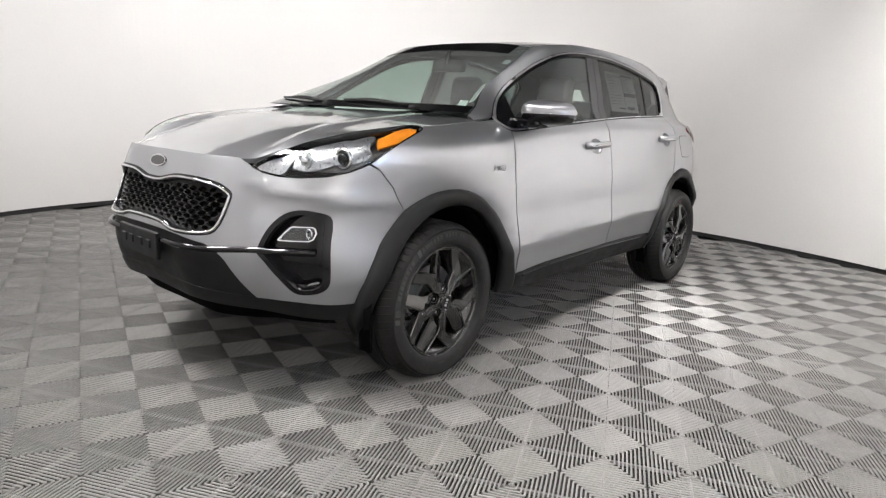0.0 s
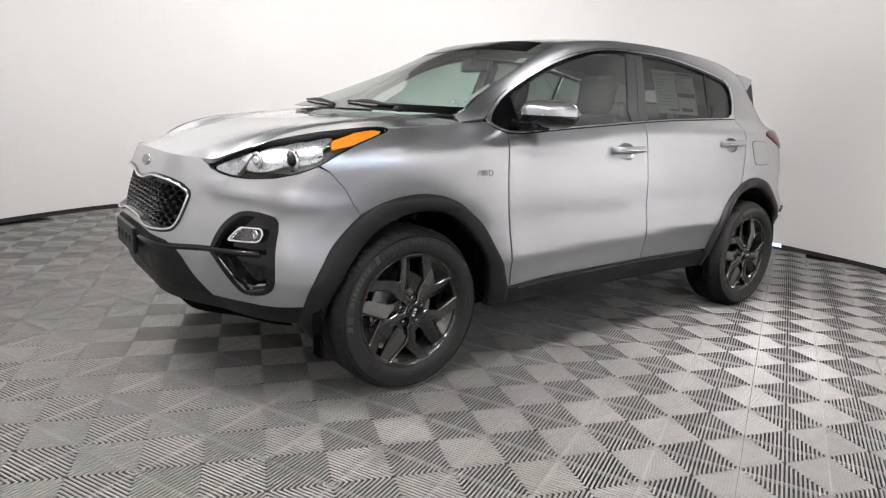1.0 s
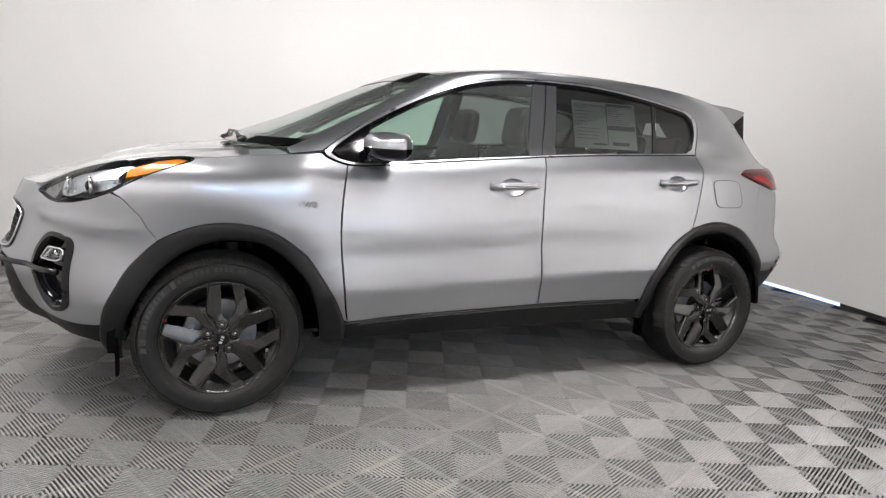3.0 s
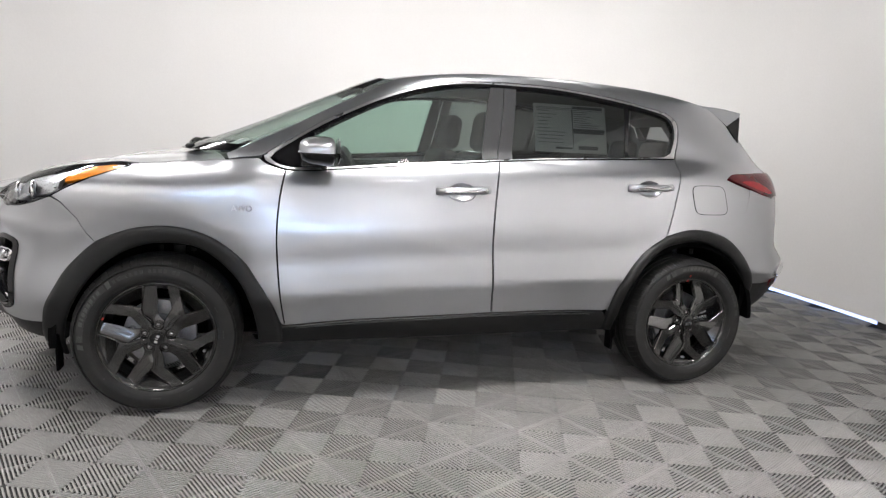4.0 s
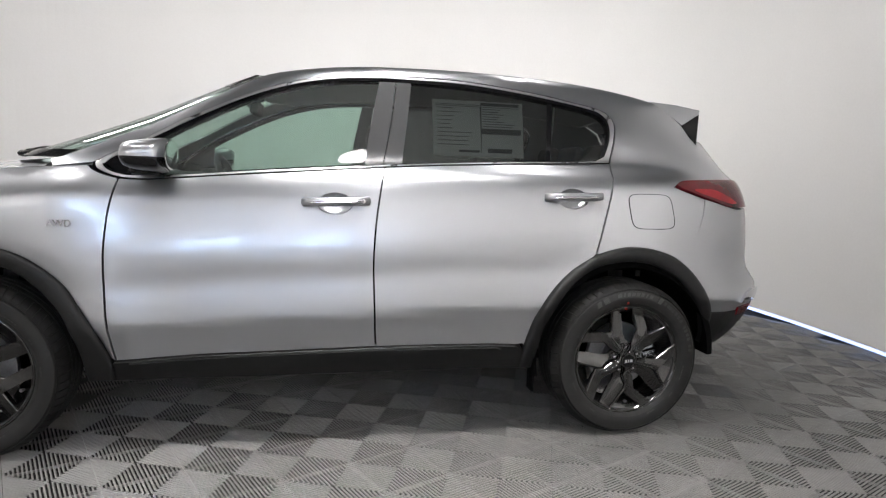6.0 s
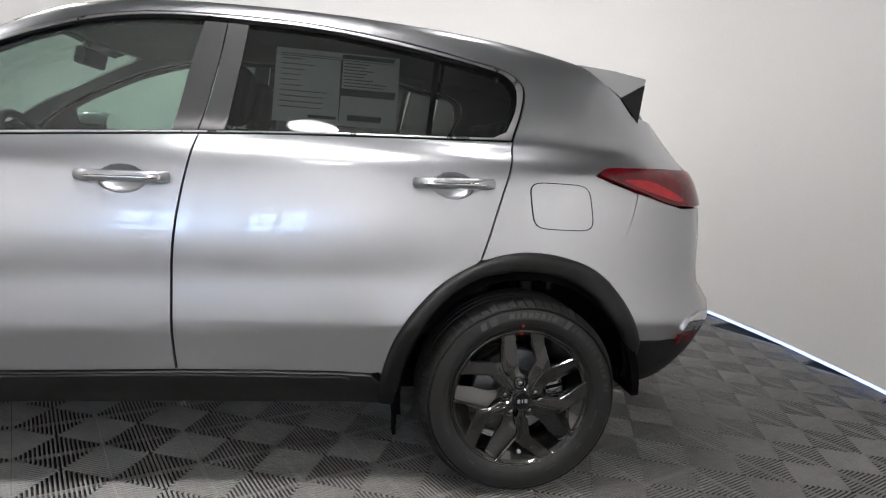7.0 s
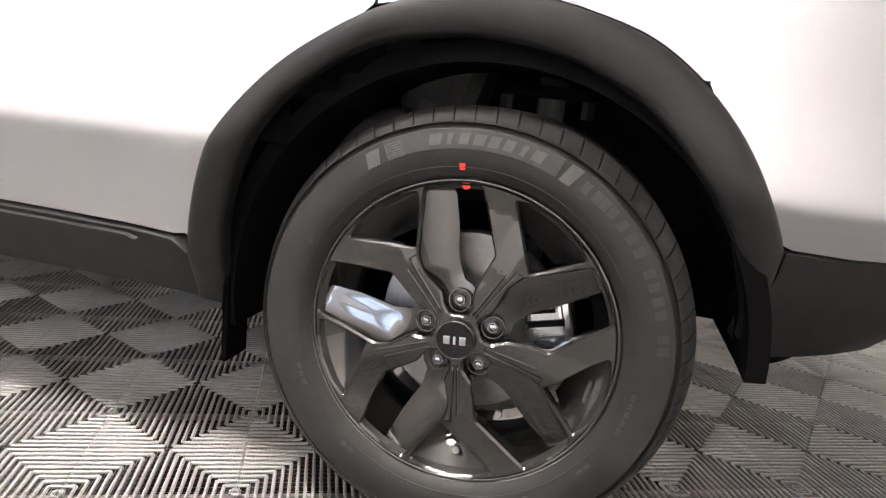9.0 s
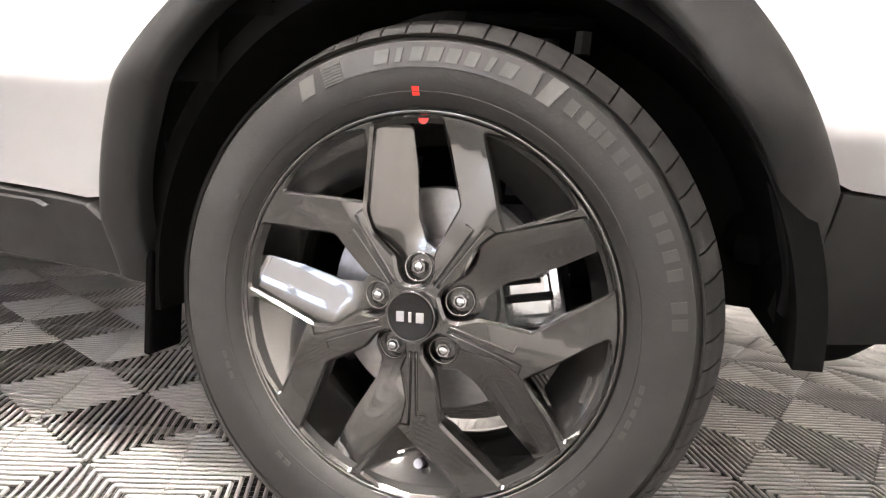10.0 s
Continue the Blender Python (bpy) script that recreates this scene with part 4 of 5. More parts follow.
for s in (1, -1):
    lamp = [(p * s, z) for p, z in LAMP]
    panel("headlamp", pz(lamp), GLOSS_BLACK, car, holes=[shrink(pz(lamp), .0035)], off=.001, thick=.05, step=.02, bevel=.8, label="headlamp with clear lens and two chrome reflectors")
    panel("lamp_housing", pz(lamp), LAMP_SHELL, car, off=-.052, thick=.02, step=.04)
    panel("lamp_lens", shrink(pz(lamp), .002), LENS, car, off=.002, thick=.002, step=.04)
    drl = [(p * s, z) for p, z in catmull([(.592, .918), (.612, .938), (.645, .964), (.678, .992), (.684, .95), (.672, .903), (.63, .905)], 3, True)]
    panel("lamp_reflector", pz(drl), LAMP_BOWL, car, off=-.018, thick=.02, step=.02)
    drl = [(p * s, z) for p, z in catmull([(.69, .93), (.693, 1.002), (.73, 1.032), (.765, 1.048), (.785, .99), (.77, .945), (.735, .922)], 3, True)]
    panel("lamp_reflector", pz(drl), LAMP_BOWL, car, off=-.022, thick=.02, step=.02)
    drl = [(p * s, z) for p, z in catmull([(.752, .955), (.757, 1.03), (.785, 1.062), (.803, 1.060), (.808, 1.03), (.828, .985), (.81, .955)], 3, True)]
    panel("lamp_reflector", pz(drl), LAMP_BOWL, car, off=-.020, thick=.02, step=.02)
    drl = [(p * s, z) for p, z in [(.832, 1.010), (.814, 1.043), (.832, 1.078), (.852, 1.089), (.869, 1.084), (.871, 1.070), (.857, 1.030)]]
    panel("amber_marker", pz(drl), AMBER, car, off=-.006, thick=.02, step=.02, label="amber side marker")
    for p, z, r in ((.705, .955, .034), (.775, .968, .038)):
        q = body(p * s, z)
        m = look((q.x + .022, q.y, q.z - .004), (q.x - 1, q.y - .18 * s, q.z - .02))
        ringv, ringf = tube([tuple(m @ Vector((r * .92 * math.cos(t), r * .92 * math.sin(t), 0))) for t in np.linspace(0, 2 * math.pi, 28, endpoint=False)], .0065, 8, True)
        eye = mesh_object("projector", ringv, ringf, CHROME, car, "round chrome ring of a projector lamp", smooth=True)
        bm = bmesh.new()
        cyl(bm, r * .9, r * .9, .004, m @ pose(0, 0, .008), 28)
        part("projector_bowl", bm, LAMP_BOWL if r < .036 else LAMP_SHELL, eye)
        bm = bmesh.new()
        ball(bm, r * .62, r * .62, r * .42, m @ pose(0, 0, -.002), 24, 12)
        part("projector_glass", bm, BRIGHT_TRIM if r < .036 else GLOSS_BLACK, eye, smooth=True)

# door handles
for x, z, rear in HANDLES:
    def dish(u, zz, x=x, z=z):
        q = body(u / K, zz)
        d = max(0.0, 1 - ((q.x - x) / .070) ** 2 - ((zz - z) / .044) ** 2)
        return Vector((q.x, q.y + .022 * math.sqrt(d) if q.y < 0 else q.y, q.z))
    sheet("handle_cup", handle_hole(x, z), dish, PAINT, car, step=.012, thick=.002, mirror=True)
    path = []
    for i in range(15):
        t = i / 14
        q = body(phi_x(x - .128 + .262 * t, z), z + .004 + .010 * t)
        path.append(tuple(q + Vector((0, -.006 - .030 * min(1, 4.5 * t * (1 - t) * 1.6), 0))))
    v, f = tube(path, .0130, 12, False, 1.35)
    mesh_object("door_handle", v, f, PAINT, car, "silver door handle with a chrome strip", smooth=True)
    mesh_object("door_handle", [(a, -b, c) for a, b, c in v], [g[::-1] for g in f], PAINT, car, "silver door handle with a chrome strip", smooth=True)
    v, f = tube([(a, b - .010, c - .002) for a, b, c in path[1:-1]], .0045, 6, False, 1.4)
    mesh_object("handle_strip", v, f, CHROME, car, smooth=True)
    if not rear:
        bm = bmesh.new()
        q = path[-2]
        cyl(bm, .009, .009, .012, pose(q[0] - .005, q[1] - .011, q[2], 90, 0, 0), 20)
        part("lock_cylinder", bm, CHROME, car)

# door mirrors
for s in (-1, 1):
    bm = bmesh.new()
    ball(bm, .100, .140, .074, pose(-.655, s * .905, 1.186, 0, 0, s * 8), 36, 22)
    for w in bm.verts:
        d = Vector(((w.co.x + .655) / .10, (w.co.y - s * .905) / .14, (w.co.z - 1.186) / .074))
        k = (abs(d.x) ** 3.2 + abs(d.y) ** 3.2 + abs(d.z) ** 3.2) ** (-1 / 3.2)
        w.co = Vector((-.655 + d.x * k * .092, s * .905 + d.y * k * .132, 1.182 + d.z * k * (.062 - .010 * s * d.y)))
        dx = w.co.x + .655
        if dx > .045:
            w.co.x = -.655 + .045 + (dx - .045) * .35
        w.co.z = 1.19 + (w.co.z - 1.19) * (1.0 + .12 * (w.co.x + .655) / .1)
    top = bm.copy()
    bmesh.ops.bisect_plane(top, geom=list(top.verts) + list(top.edges) + list(top.faces), plane_co=(0, 0, 1.177), plane_no=(0, 0, 1), clear_inner=True)
    bmesh.ops.bisect_plane(bm, geom=list(bm.verts) + list(bm.edges) + list(bm.faces), plane_co=(0, 0, 1.177), plane_no=(0, 0, 1), clear_outer=True)
    cap = part("door_mirror", top, PAINT, car, "silver capped door mirror with gloss black base", smooth=True)
    low = part("mirror_shell", bm, GLOSS_BLACK, cap, smooth=True)
    bm = bmesh.new()
    box(bm, -.735, -.625, s * .81 - .09, s * .81 + .09, 1.108, 1.158, .018, None, 3)
    part("mirror_arm", bm, GLOSS_BLACK, cap)
    v, f = tube([(-.655 + .1 * math.sin(a) * -1, s * (.905 + .130 * math.cos(a)), 1.184 - .004 * a) for a in np.linspace(.15, 1.25, 12)], .004, 8)
    mesh_object("turn_signal", v, f, CHROME, cap, smooth=True)
    bm = bmesh.new()
    ball(bm, .006, .115, .058, pose(-.578, s * .905, 1.186), 28, 12)
    part("mirror_glass", bm, CHROME, cap, smooth=True)

# roof spoiler and aerial
verts, faces, rows = [], [], 21
skin = lambda x, z: abs(body(phi_x(x, z, True), z, True).y)
YA, YE, YF = skin(1.555, 1.53), skin(1.735, 1.43), skin(1.62, 1.50)
for i in range(rows):
    f = -1 + 2 * i / (rows - 1)
    e = f * f
    tip, tz = 1.915 - .072 * e ** 1.5, 1.520 - .010 * e
    top = roof_at(1.555, YA * f).z + .004
    mid = (top + tz) / 2 + .006
    verts += [(1.555, f * YA, top), (1.70, f * (YA + .466) / 2, mid), (tip, f * .466, tz), (tip - .004, f * .466, tz - .020), (1.735, f * (YE + .002), 1.43), (1.62, f * (YF + .002), 1.495)]
for i in range(rows - 1):
    for a in range(6):
        b_ = (a + 1) % 6
        faces.append((i * 6 + a, i * 6 + b_, i * 6 + 6 + b_, i * 6 + 6 + a))
faces += [tuple(range(6))[::-1], tuple(range(len(verts) - 6, len(verts)))]
bm = bmesh.new()
bv = [bm.verts.new(p) for p in verts]
for fc in faces:
    bm.faces.new([bv[k] for k in fc])
bmesh.ops.recalc_face_normals(bm, faces=bm.faces)
for fc in bm.faces:
    fc.smooth = len(fc.verts) == 4
for ed in bm.edges:
    if ed.calc_face_angle(0) > .5:
        ed.smooth = False
part("roof_spoiler", bm, PAINT, car, "silver roof spoiler with black side fins")
for s in (-1, 1):
    y0 = s * .44
    bm = bmesh.new()
    bv = [bm.verts.new(p) for p in ((1.735, s * (YE + .003), 1.428), (1.840, s * .468, 1.488), (1.80, s * (skin(1.80, 1.335) + .004), 1.335), (1.735, y0, 1.428), (1.835, y0, 1.486), (1.80, y0, 1.335))]
    for fc in ((0, 1, 2), (5, 4, 3), (0, 3, 4, 1), (1, 4, 5, 2), (2, 5, 3, 0)):
        bm.faces.new([bv[k] for k in fc])
    bmesh.ops.recalc_face_normals(bm, faces=bm.faces)
    part("spoiler_fin", bm, CLADDING, car)
bm = bmesh.new()
ball(bm, .07, .02, .028, pose(1.28, 0, 1.60), 16, 10)
part("aerial", bm, PAINT, car, smooth=True)

# wipers
for p0, p1 in ((.62, .06), (-.04, -.60)):
    path = []
    for t in np.linspace(0, 1, 12):
        p = p0 + (p1 - p0) * t
        q = body(p, 1.180 + .016 * t, True)
        path.append(tuple(q + Vector((-.006, 0, .004 + .004 * math.sin(math.pi * t)))))
    v, f = tube(path, .006, 6)
    wiper = mesh_object("wiper", v, f, CLADDING, car, "black windscreen wiper", smooth=True)
    v, f = tube([tuple(Vector(q) + Vector((.004, 0, .008 * math.sin(math.pi * k / 7)))) for k, q in enumerate(path[2:10])], .006, 6)
    mesh_object("wiper_arm", v, f, CLADDING, wiper, smooth=True)
    q = Vector(path[0])
    bm = bmesh.new()
    ball(bm, .024, .03, .014, pose(q.x - .01, q.y, q.z - .012), 16, 10)
    part("wiper_pivot", bm, CLADDING, wiper, smooth=True)

# drive badge on the wing
txt = bpy.data.curves.new("badge_text", "FONT")
txt.body, txt.size, txt.extrude, txt.align_x = "AWD", .036, .0015, "CENTER"
tob = new("badge_text_source", txt)
q = body(phi_x(-.985, .92), .92)
dg = bpy.context.evaluated_depsgraph_get()
me = bpy.data.meshes.new_from_object(tob.evaluated_get(dg))
bpy.data.objects.remove(tob)
me.materials.clear()
me.materials.append(SATIN)
badge = new("badge", me)
badge.parent = car
badge["label"] = "small chrome drive badge reading AWD"
badge.matrix_local = pose(q.x, q.y - .006, q.z - .012, 91, 0, -1)
# ---- wheels ----
R_RIM, R_TYRE, HUB = .250, .352, .345


def revolve(profile, seg=72, a0=0.0, a1=2 * math.pi):
    """Verts and faces of a profile of (radius, depth) turned about the wheel's axis, outwards is -y."""
    full = abs(a1 - a0 - 2 * math.pi) < 1e-6
    n, verts, faces, k = seg if full else seg + 1, [], [], len(profile)
    for i in range(n):
        a = a0 + (a1 - a0) * i / seg
        verts += [(r * math.cos(a), y, r * math.sin(a)) for r, y in profile]
    for i in range(seg):
        j = (i + 1) % n
        for b in range(k - 1):
            faces.append((i * k + b, j * k + b, j * k + b + 1, i * k + b + 1))
    return verts, faces


def arc_block(a0, a1, r0, r1, y, n=4, lean=0.0):
    """A thin raised block along the sidewall."""
    verts, faces = [], []
    for i in range(n + 1):
        a = a0 + (a1 - a0) * i / n
        for r, d in ((r0, 0), (r1, lean)):
            verts.append((r * math.cos(a + d), y(r), r * math.sin(a + d)))
            verts.append((r * math.cos(a + d), y(r) - .0012, r * math.sin(a + d)))
    for i in range(n):
        b = i * 4
        faces += [(b + 1, b + 5, b + 7, b + 3), (b, b + 4, b + 5, b + 1), (b + 2, b + 3, b + 7, b + 6)]
    faces += [(0, 1, 3, 2), (4 * n, 4 * n + 2, 4 * n + 3, 4 * n + 1)]
    return verts, faces


def dish_depth(r):
    """How far the wheel's face lies inside the rim's edge: the hub stands proud of it."""
    t = min(1.0, r / R_RIM)
    return .006 - .014 * (1 - t) ** 1.2


def rot(pts, a):
    c, s = math.cos(a), math.sin(a)
    return [(x * c - y * s, x * s + y * c) for x, y in pts]


def local(v, h):
    """A point v along the bolt's direction and h to its clockwise side, for a bolt that points up; unit: the rim's radius."""
    return (h * R_RIM, v * R_RIM)


def crisp(pts, r=.02, n=3):
    """An outline with its corners cut by small arcs; points are (side, along) in rim radii."""
    out, k = [], len(pts)
    for i in range(k):
        a, b, c = Vector(pts[i - 1]), Vector(pts[i]), Vector(pts[(i + 1) % k])
        d = min(r, (a - b).length * .4, (c - b).length * .4)
        p, q = b + (a - b).normalized() * d, b + (c - b).normalized() * d
        for j in range(n + 1):
            t = j / n
            w = p * (1 - t) ** 2 + b * 2 * t * (1 - t) + q * t * t
            out.append((w.x * R_RIM, w.y * R_RIM))
    return out


POCKET = crisp([(-.232, .915), (-.06, .945), (.118, .938), (.215, .53), (.135, .385), (.095, .30), (.092, .20), (.055, .145), (-.055, .145), (-.092, .20), (-.105, .275), (-.225, .39), (-.268, .495)])
SEAT = crisp([(-.240, .920), (-.07, .950), (-.035, .70), (-.025, .46), (.015, .345), (.075, .31), (.102, .26), (.097, .19), (.057, .138), (-.057, .138), (-.097, .195), (-.112, .275), (-.232, .392), (-.275, .495)])
polar = lambda v, d: (v * math.cos(math.radians(126 + d)), v * math.sin(math.radians(126 + d)))
TRI = crisp([polar(.605, -9), polar(.925, -18.5), polar(.945, -12), polar(.952, -2), polar(.945, 8), polar(.925, 15.5)], .016)


RECESS = crisp([polar(.715, -14), polar(.93, -19.5), polar(.952, -12), polar(.958, -2), polar(.952, 8), polar(.93, 16.5), polar(.76, 9.5)], .012)


def recess_at(h, v):
    """The rim's own slope behind a triangular opening, falling away towards the hub."""
    r = math.hypot(h, v) / R_RIM
    return Vector((h, .004 + .050 * max(0, .955 - r) / .25 + .006, v))


def face_at(h, v):
    """The outer face: arms that rise from the hub, creased along their middles."""
    r = math.hypot(h, v)
    a = (math.atan2(v, h) - math.radians(126)) % math.radians(72)
    a = min(a, math.radians(72) - a)
    off = r * math.sin(a)
    crown = .005 * min(1, (r / (.5 * R_RIM)) ** 2)
    slope = .13 * min(off, .040) * min(1, max(0, (r - .05) / .05)) * min(1, max(0, (.238 - r) / .03))
    return Vector((h, dish_depth(r) - crown + slope, v))


def floor_at(h, v):
    """The sunken side of a pocket: a plane that falls away towards its opening, with a bowl for the bolt."""
    t = smooth((h / R_RIM + .27) / .30)
    s = smooth((v / R_RIM - .26) / .16)
    lip = smooth((.955 - v / R_RIM) / .06)
    return Vector((h, dish_depth(math.hypot(h, v)) + .003 + lip * ((.005 + .021 * t) * s + .020 * (1 - s)), v))


def bevel_ring(name, outline, width, drop, parent):
    """A narrow chamfer round an opening in the wheel's face."""
    inner, n, verts = shrink(outline, width), len(outline), []
    for p, q in zip(shrink(outline, -.0026), inner):
        verts += [tuple(face_at(*p)), tuple(face_at(*q) + Vector((0, drop, 0)))]
    faces = [(2 * i, 2 * ((i + 1) % n), 2 * ((i + 1) % n) + 1, 2 * i + 1) for i in range(n)]
    ring = mesh_object(name, verts, faces, ALLOY_EDGE, parent, smooth=True)
    return ring


def build_wheel():
    top = empty("wheel_source", "", "")
    barrel_v, barrel_f = revolve([(.2505, .0), (.2455, .002), (.243, .012), (.2405, .016), (.235, .05), (.205, .07), (.20, .17), (.236, .19), (.24, .20)], 96)
    wheel = mesh_object("wheel", barrel_v, barrel_f, ALLOY, None, "dark grey five-bolt alloy wheel with its tyre", smooth=True)
    bpy.data.objects.remove(top)
    # tyre
    prof = [(.230, .014), (.245, .006), (.2505, -.003), (.258, -.010), (.267, -.0145), (.278, -.0175), (.290, -.0185), (.305, -.0165), (.318, -.0155), (.3255, -.007), (.3275, -.015), (.3285, -.006), (.336, .004), (.343, .017), (.3475, .030)]
    for c in (.052, .092, .132, .172):
        prof += [(.3515, c - .016), (.352, c - .006), (.3525, c), (.352, c + .010), (.3515, c + .016), (.344, c + .017), (.344, c + .0225)]
    prof += [(.351, .192), (.345, .21), (.325, .235), (.29, .245), (.24, .235), (.224, .215)]
    # the outer row of tread blocks is notched
    v, turns = [], [(2 * math.pi * (i + t) / 66, d) for i in range(66) for t, d in ((0, 0), (.45, 0), (.915, 0), (.93, 1), (.985, 1))]
    for a, d in turns:
        for r, y in prof:
            cut = d and r > .333 and y < .05
            rr, b = r - (.006 if cut else 0), a + max(0, r - .333) * 1.2
            v.append((rr * math.cos(b), y + (.003 if cut else 0), rr * math.sin(b)))
    k, n = len(prof), len(turns)
    f = [(i * k + b, (i + 1) % n * k + b, (i + 1) % n * k + b + 1, i * k + b + 1) for i in range(n) for b in range(k - 1)]
    tyre = mesh_object("tyre", v, f, RUBBER, wheel, "black radial tyre with raised sidewall marks", smooth=True)
    tyre.data.set_sharp_from_angle(angle=.6)
    side = lambda r: float(np.interp(r, [p[0] for p in prof[2:15]], [p[1] for p in prof[2:15]])) - .0003
    # raised rings
    for r in (.3265, .2635):
        v, f = revolve([(r - .001, side(r - .001) + .0005), (r - .0006, side(r) - .0010), (r + .0006, side(r) - .0010), (r + .001, side(r + .001) + .0005)], 120)
        mesh_object("sidewall_ring", v, f, RUBBER, tyre, smooth=True)
    # maker's mark as plain bars, and a second line of fainter bars
    deg = math.radians
    v, f = arc_block(deg(112), deg(62), .290, .318, side, 24)
    mesh_object("mark_field", v, f, RUBBER_DIM, tyre)
    for i in range(8):
        a = 97.5 - i * 4.1
        w = (1.7, .7, 1.4, 1.5, 1.4, 1.3, .7, 1.5)[i]
        v, f = arc_block(deg(a + w), deg(a - w), .296, .312, lambda r: side(r) - .0013, 3, -.012)
        mesh_object("maker_bar", v, f, RUBBER_MARK, tyre)
    for a0, a1, r0, r1 in ((119, 115, .289, .312), (61, 57.5, .289, .318)):
        v, f = arc_block(deg(a0), deg(a1), r0, r1, side, 4, -.02)
        mesh_object("maker_bar", v, f, RUBBER_MARK, tyre)
    for i in range(7):
        v, f = arc_block(deg(112), deg(107), .289 + i * .0036, .2905 + i * .0036, lambda r: side(r) - .0013, 4)
        mesh_object("maker_bar", v, f, RUBBER_MARK, tyre)
    for a in (53.5, 49.6, 46.9, 44.0, 39.8, 35.6, 31.5, 25.2, 21.5, 17.5, 13.6, 7.0, 3.5):
        v, f = arc_block(deg(a + 1.15), deg(a - 1.15), .294, .310, side, 3)
        mesh_object("type_bar", v, f, RUBBER_DIM, tyre)
    for a in (-12, -15, -18, -21, -24, -40, -43, 150, 196, 199, 202, 228, 231, 290, 293, 296):
        v, f = arc_block(deg(a + 1.0), deg(a - 1.0), .271, .276, side, 2)
        mesh_object("type_bar", v, f, RUBBER_DIM, tyre)
    # face of the wheel
    lugs = [math.radians(72 * i) for i in range(5)]
    outer = [(.962 * R_RIM * math.cos(t), .962 * R_RIM * math.sin(t)) for t in np.linspace(0, 2 * math.pi, 120, endpoint=False)]
    holes = [rot(POCKET, a) for a in lugs] + [rot(TRI, a) for a in lugs]
    sheet("rim_face", outer, face_at, ALLOY, wheel, holes=holes, step=.0075, thick=.034, gap=.0026, bevel=.5, label="dark metallic twin spokes")
    turned = lambda a: pose(0, 0, 0, 0, -math.degrees(a), 0)
    seat = sheet("spoke_pocket", SEAT, floor_at, ALLOY, wheel, step=.006, thick=.028, bevel=.6)
    slope = sheet("rim_recess", RECESS, recess_at, ALLOY, wheel, step=.008, thick=.004)
    lip, tri = bevel_ring("spoke_bevel", POCKET, .0006, .0040, wheel), bevel_ring("spoke_bevel", TRI, .0006, .0040, wheel)
    # black bars as the shade of twin grooves mid-arm, wider towards the rim
    cs, sn = polar(1, 0)
    lanes = []
    for w0, w1, r1 in ((-.0022, -.0052, .142), (.0020, .0036, .128)):
        lane = []
        for k in range(10):
            r, w = .046 + (r1 - .046) * k / 9, w0 + (w1 - w0) * k / 9
            q = face_at(r * cs - w * sn, r * sn + w * cs)
            lane.append((q.x, q.y - .0002, q.z))
        lane.append((lane[-1][0] - sn * .010 * (1 if w1 > 0 else -1), lane[-1][1] + .002, lane[-1][2] + cs * .010 * (1 if w1 > 0 else -1)))
        gv, gf = tube(lane, .0011, 6)
        lanes.append(mesh_object("spoke_groove", gv, gf, GLOSS_BLACK, wheel, smooth=True))
        # a lighter bar beside it draws the groove's lit edge
        gv, gf = tube([(x - sn * (.0021 if w1 > 0 else -.0021), y - .0002, z + cs * (.0021 if w1 > 0 else -.0021)) for x, y, z in lane], .0012, 6)
        lanes.append(mesh_object("spoke_bevel", gv, gf, ALLOY_EDGE, wheel, smooth=True))
    bm = bmesh.new()
    p = local(.225, 0)
    cyl(bm, .0100, .0090, .022, pose(p[0], .021, p[1], 90, 0, 0), 6)
    ball(bm, .0066, .0066, .004, pose(p[0], .0098, p[1], 90, 0, 0), 14, 8)
    cyl(bm, .0142, .0126, .006, pose(p[0], .029, p[1], 90, 0, 0), 20)
    nut = part("lug_nut", bm, NUT, wheel, "chrome wheel nut")
    gv, gf = tube([(p[0] + .0172 * math.cos(t), .0105 + .003 * math.sin(t), p[1] + .0172 * math.sin(t)) for t in np.linspace(0, 2 * math.pi, 28, endpoint=False)], .0016, 8, True)
    bowl = mesh_object("nut_seat", gv, gf, ALLOY_EDGE, wheel, smooth=True)
    for a in lugs[1:]:
        for piece in (seat, slope, lip, tri, nut, bowl, *lanes):
            ob = new(piece.name.split(".")[0], piece.data)
            ob.parent = wheel
            ob.matrix_local = turned(a)
            if "label" in piece:
                ob["label"] = piece["label"]
    v, f = revolve([(.2455, .0015), (.2435, -.001), (.2405, .0005), (.239, .006)], 120)
    mesh_object("rim_edge", v, f, ALLOY, wheel, smooth=True)
    # cap with a plain mark
    bm = bmesh.new()
    cyl(bm, .0295, .028, .014, pose(0, -.011, 0, 90, 0, 0), 40)
    cap = part("centre_cap", bm, GLOSS_BLACK, wheel, "round black centre cap")
    v, f = revolve([(.0318, -.006), (.0310, -.0172), (.0296, -.0180), (.0286, -.0165)], 48)
    mesh_object("cap_ring", v, f, ALLOY, cap, smooth=True)
    for x in (-.0125, 0, .0125):
        bm = bmesh.new()
        box(bm, x - (.0019 if x == 0 else .0048), x + (.0019 if x == 0 else .0048), -.0196, -.0178, -.0062, .0062, .0006)
        part("cap_mark", bm, SATIN, cap)
    # valve and paint dots
    a = math.radians(90 + 36 + 144)
    bm = bmesh.new()
    cyl(bm, .0042, .0042, .03, pose(.205 * math.cos(a), .03, .205 * math.sin(a), 75, 0, 0), 14)
    cyl(bm, .0062, .0062, .012, pose(.205 * math.cos(a), .022, .205 * math.sin(a) + .002, 75, 0, 0), 14)
    part("valve", bm, STEEL, wheel)
    bm = bmesh.new()
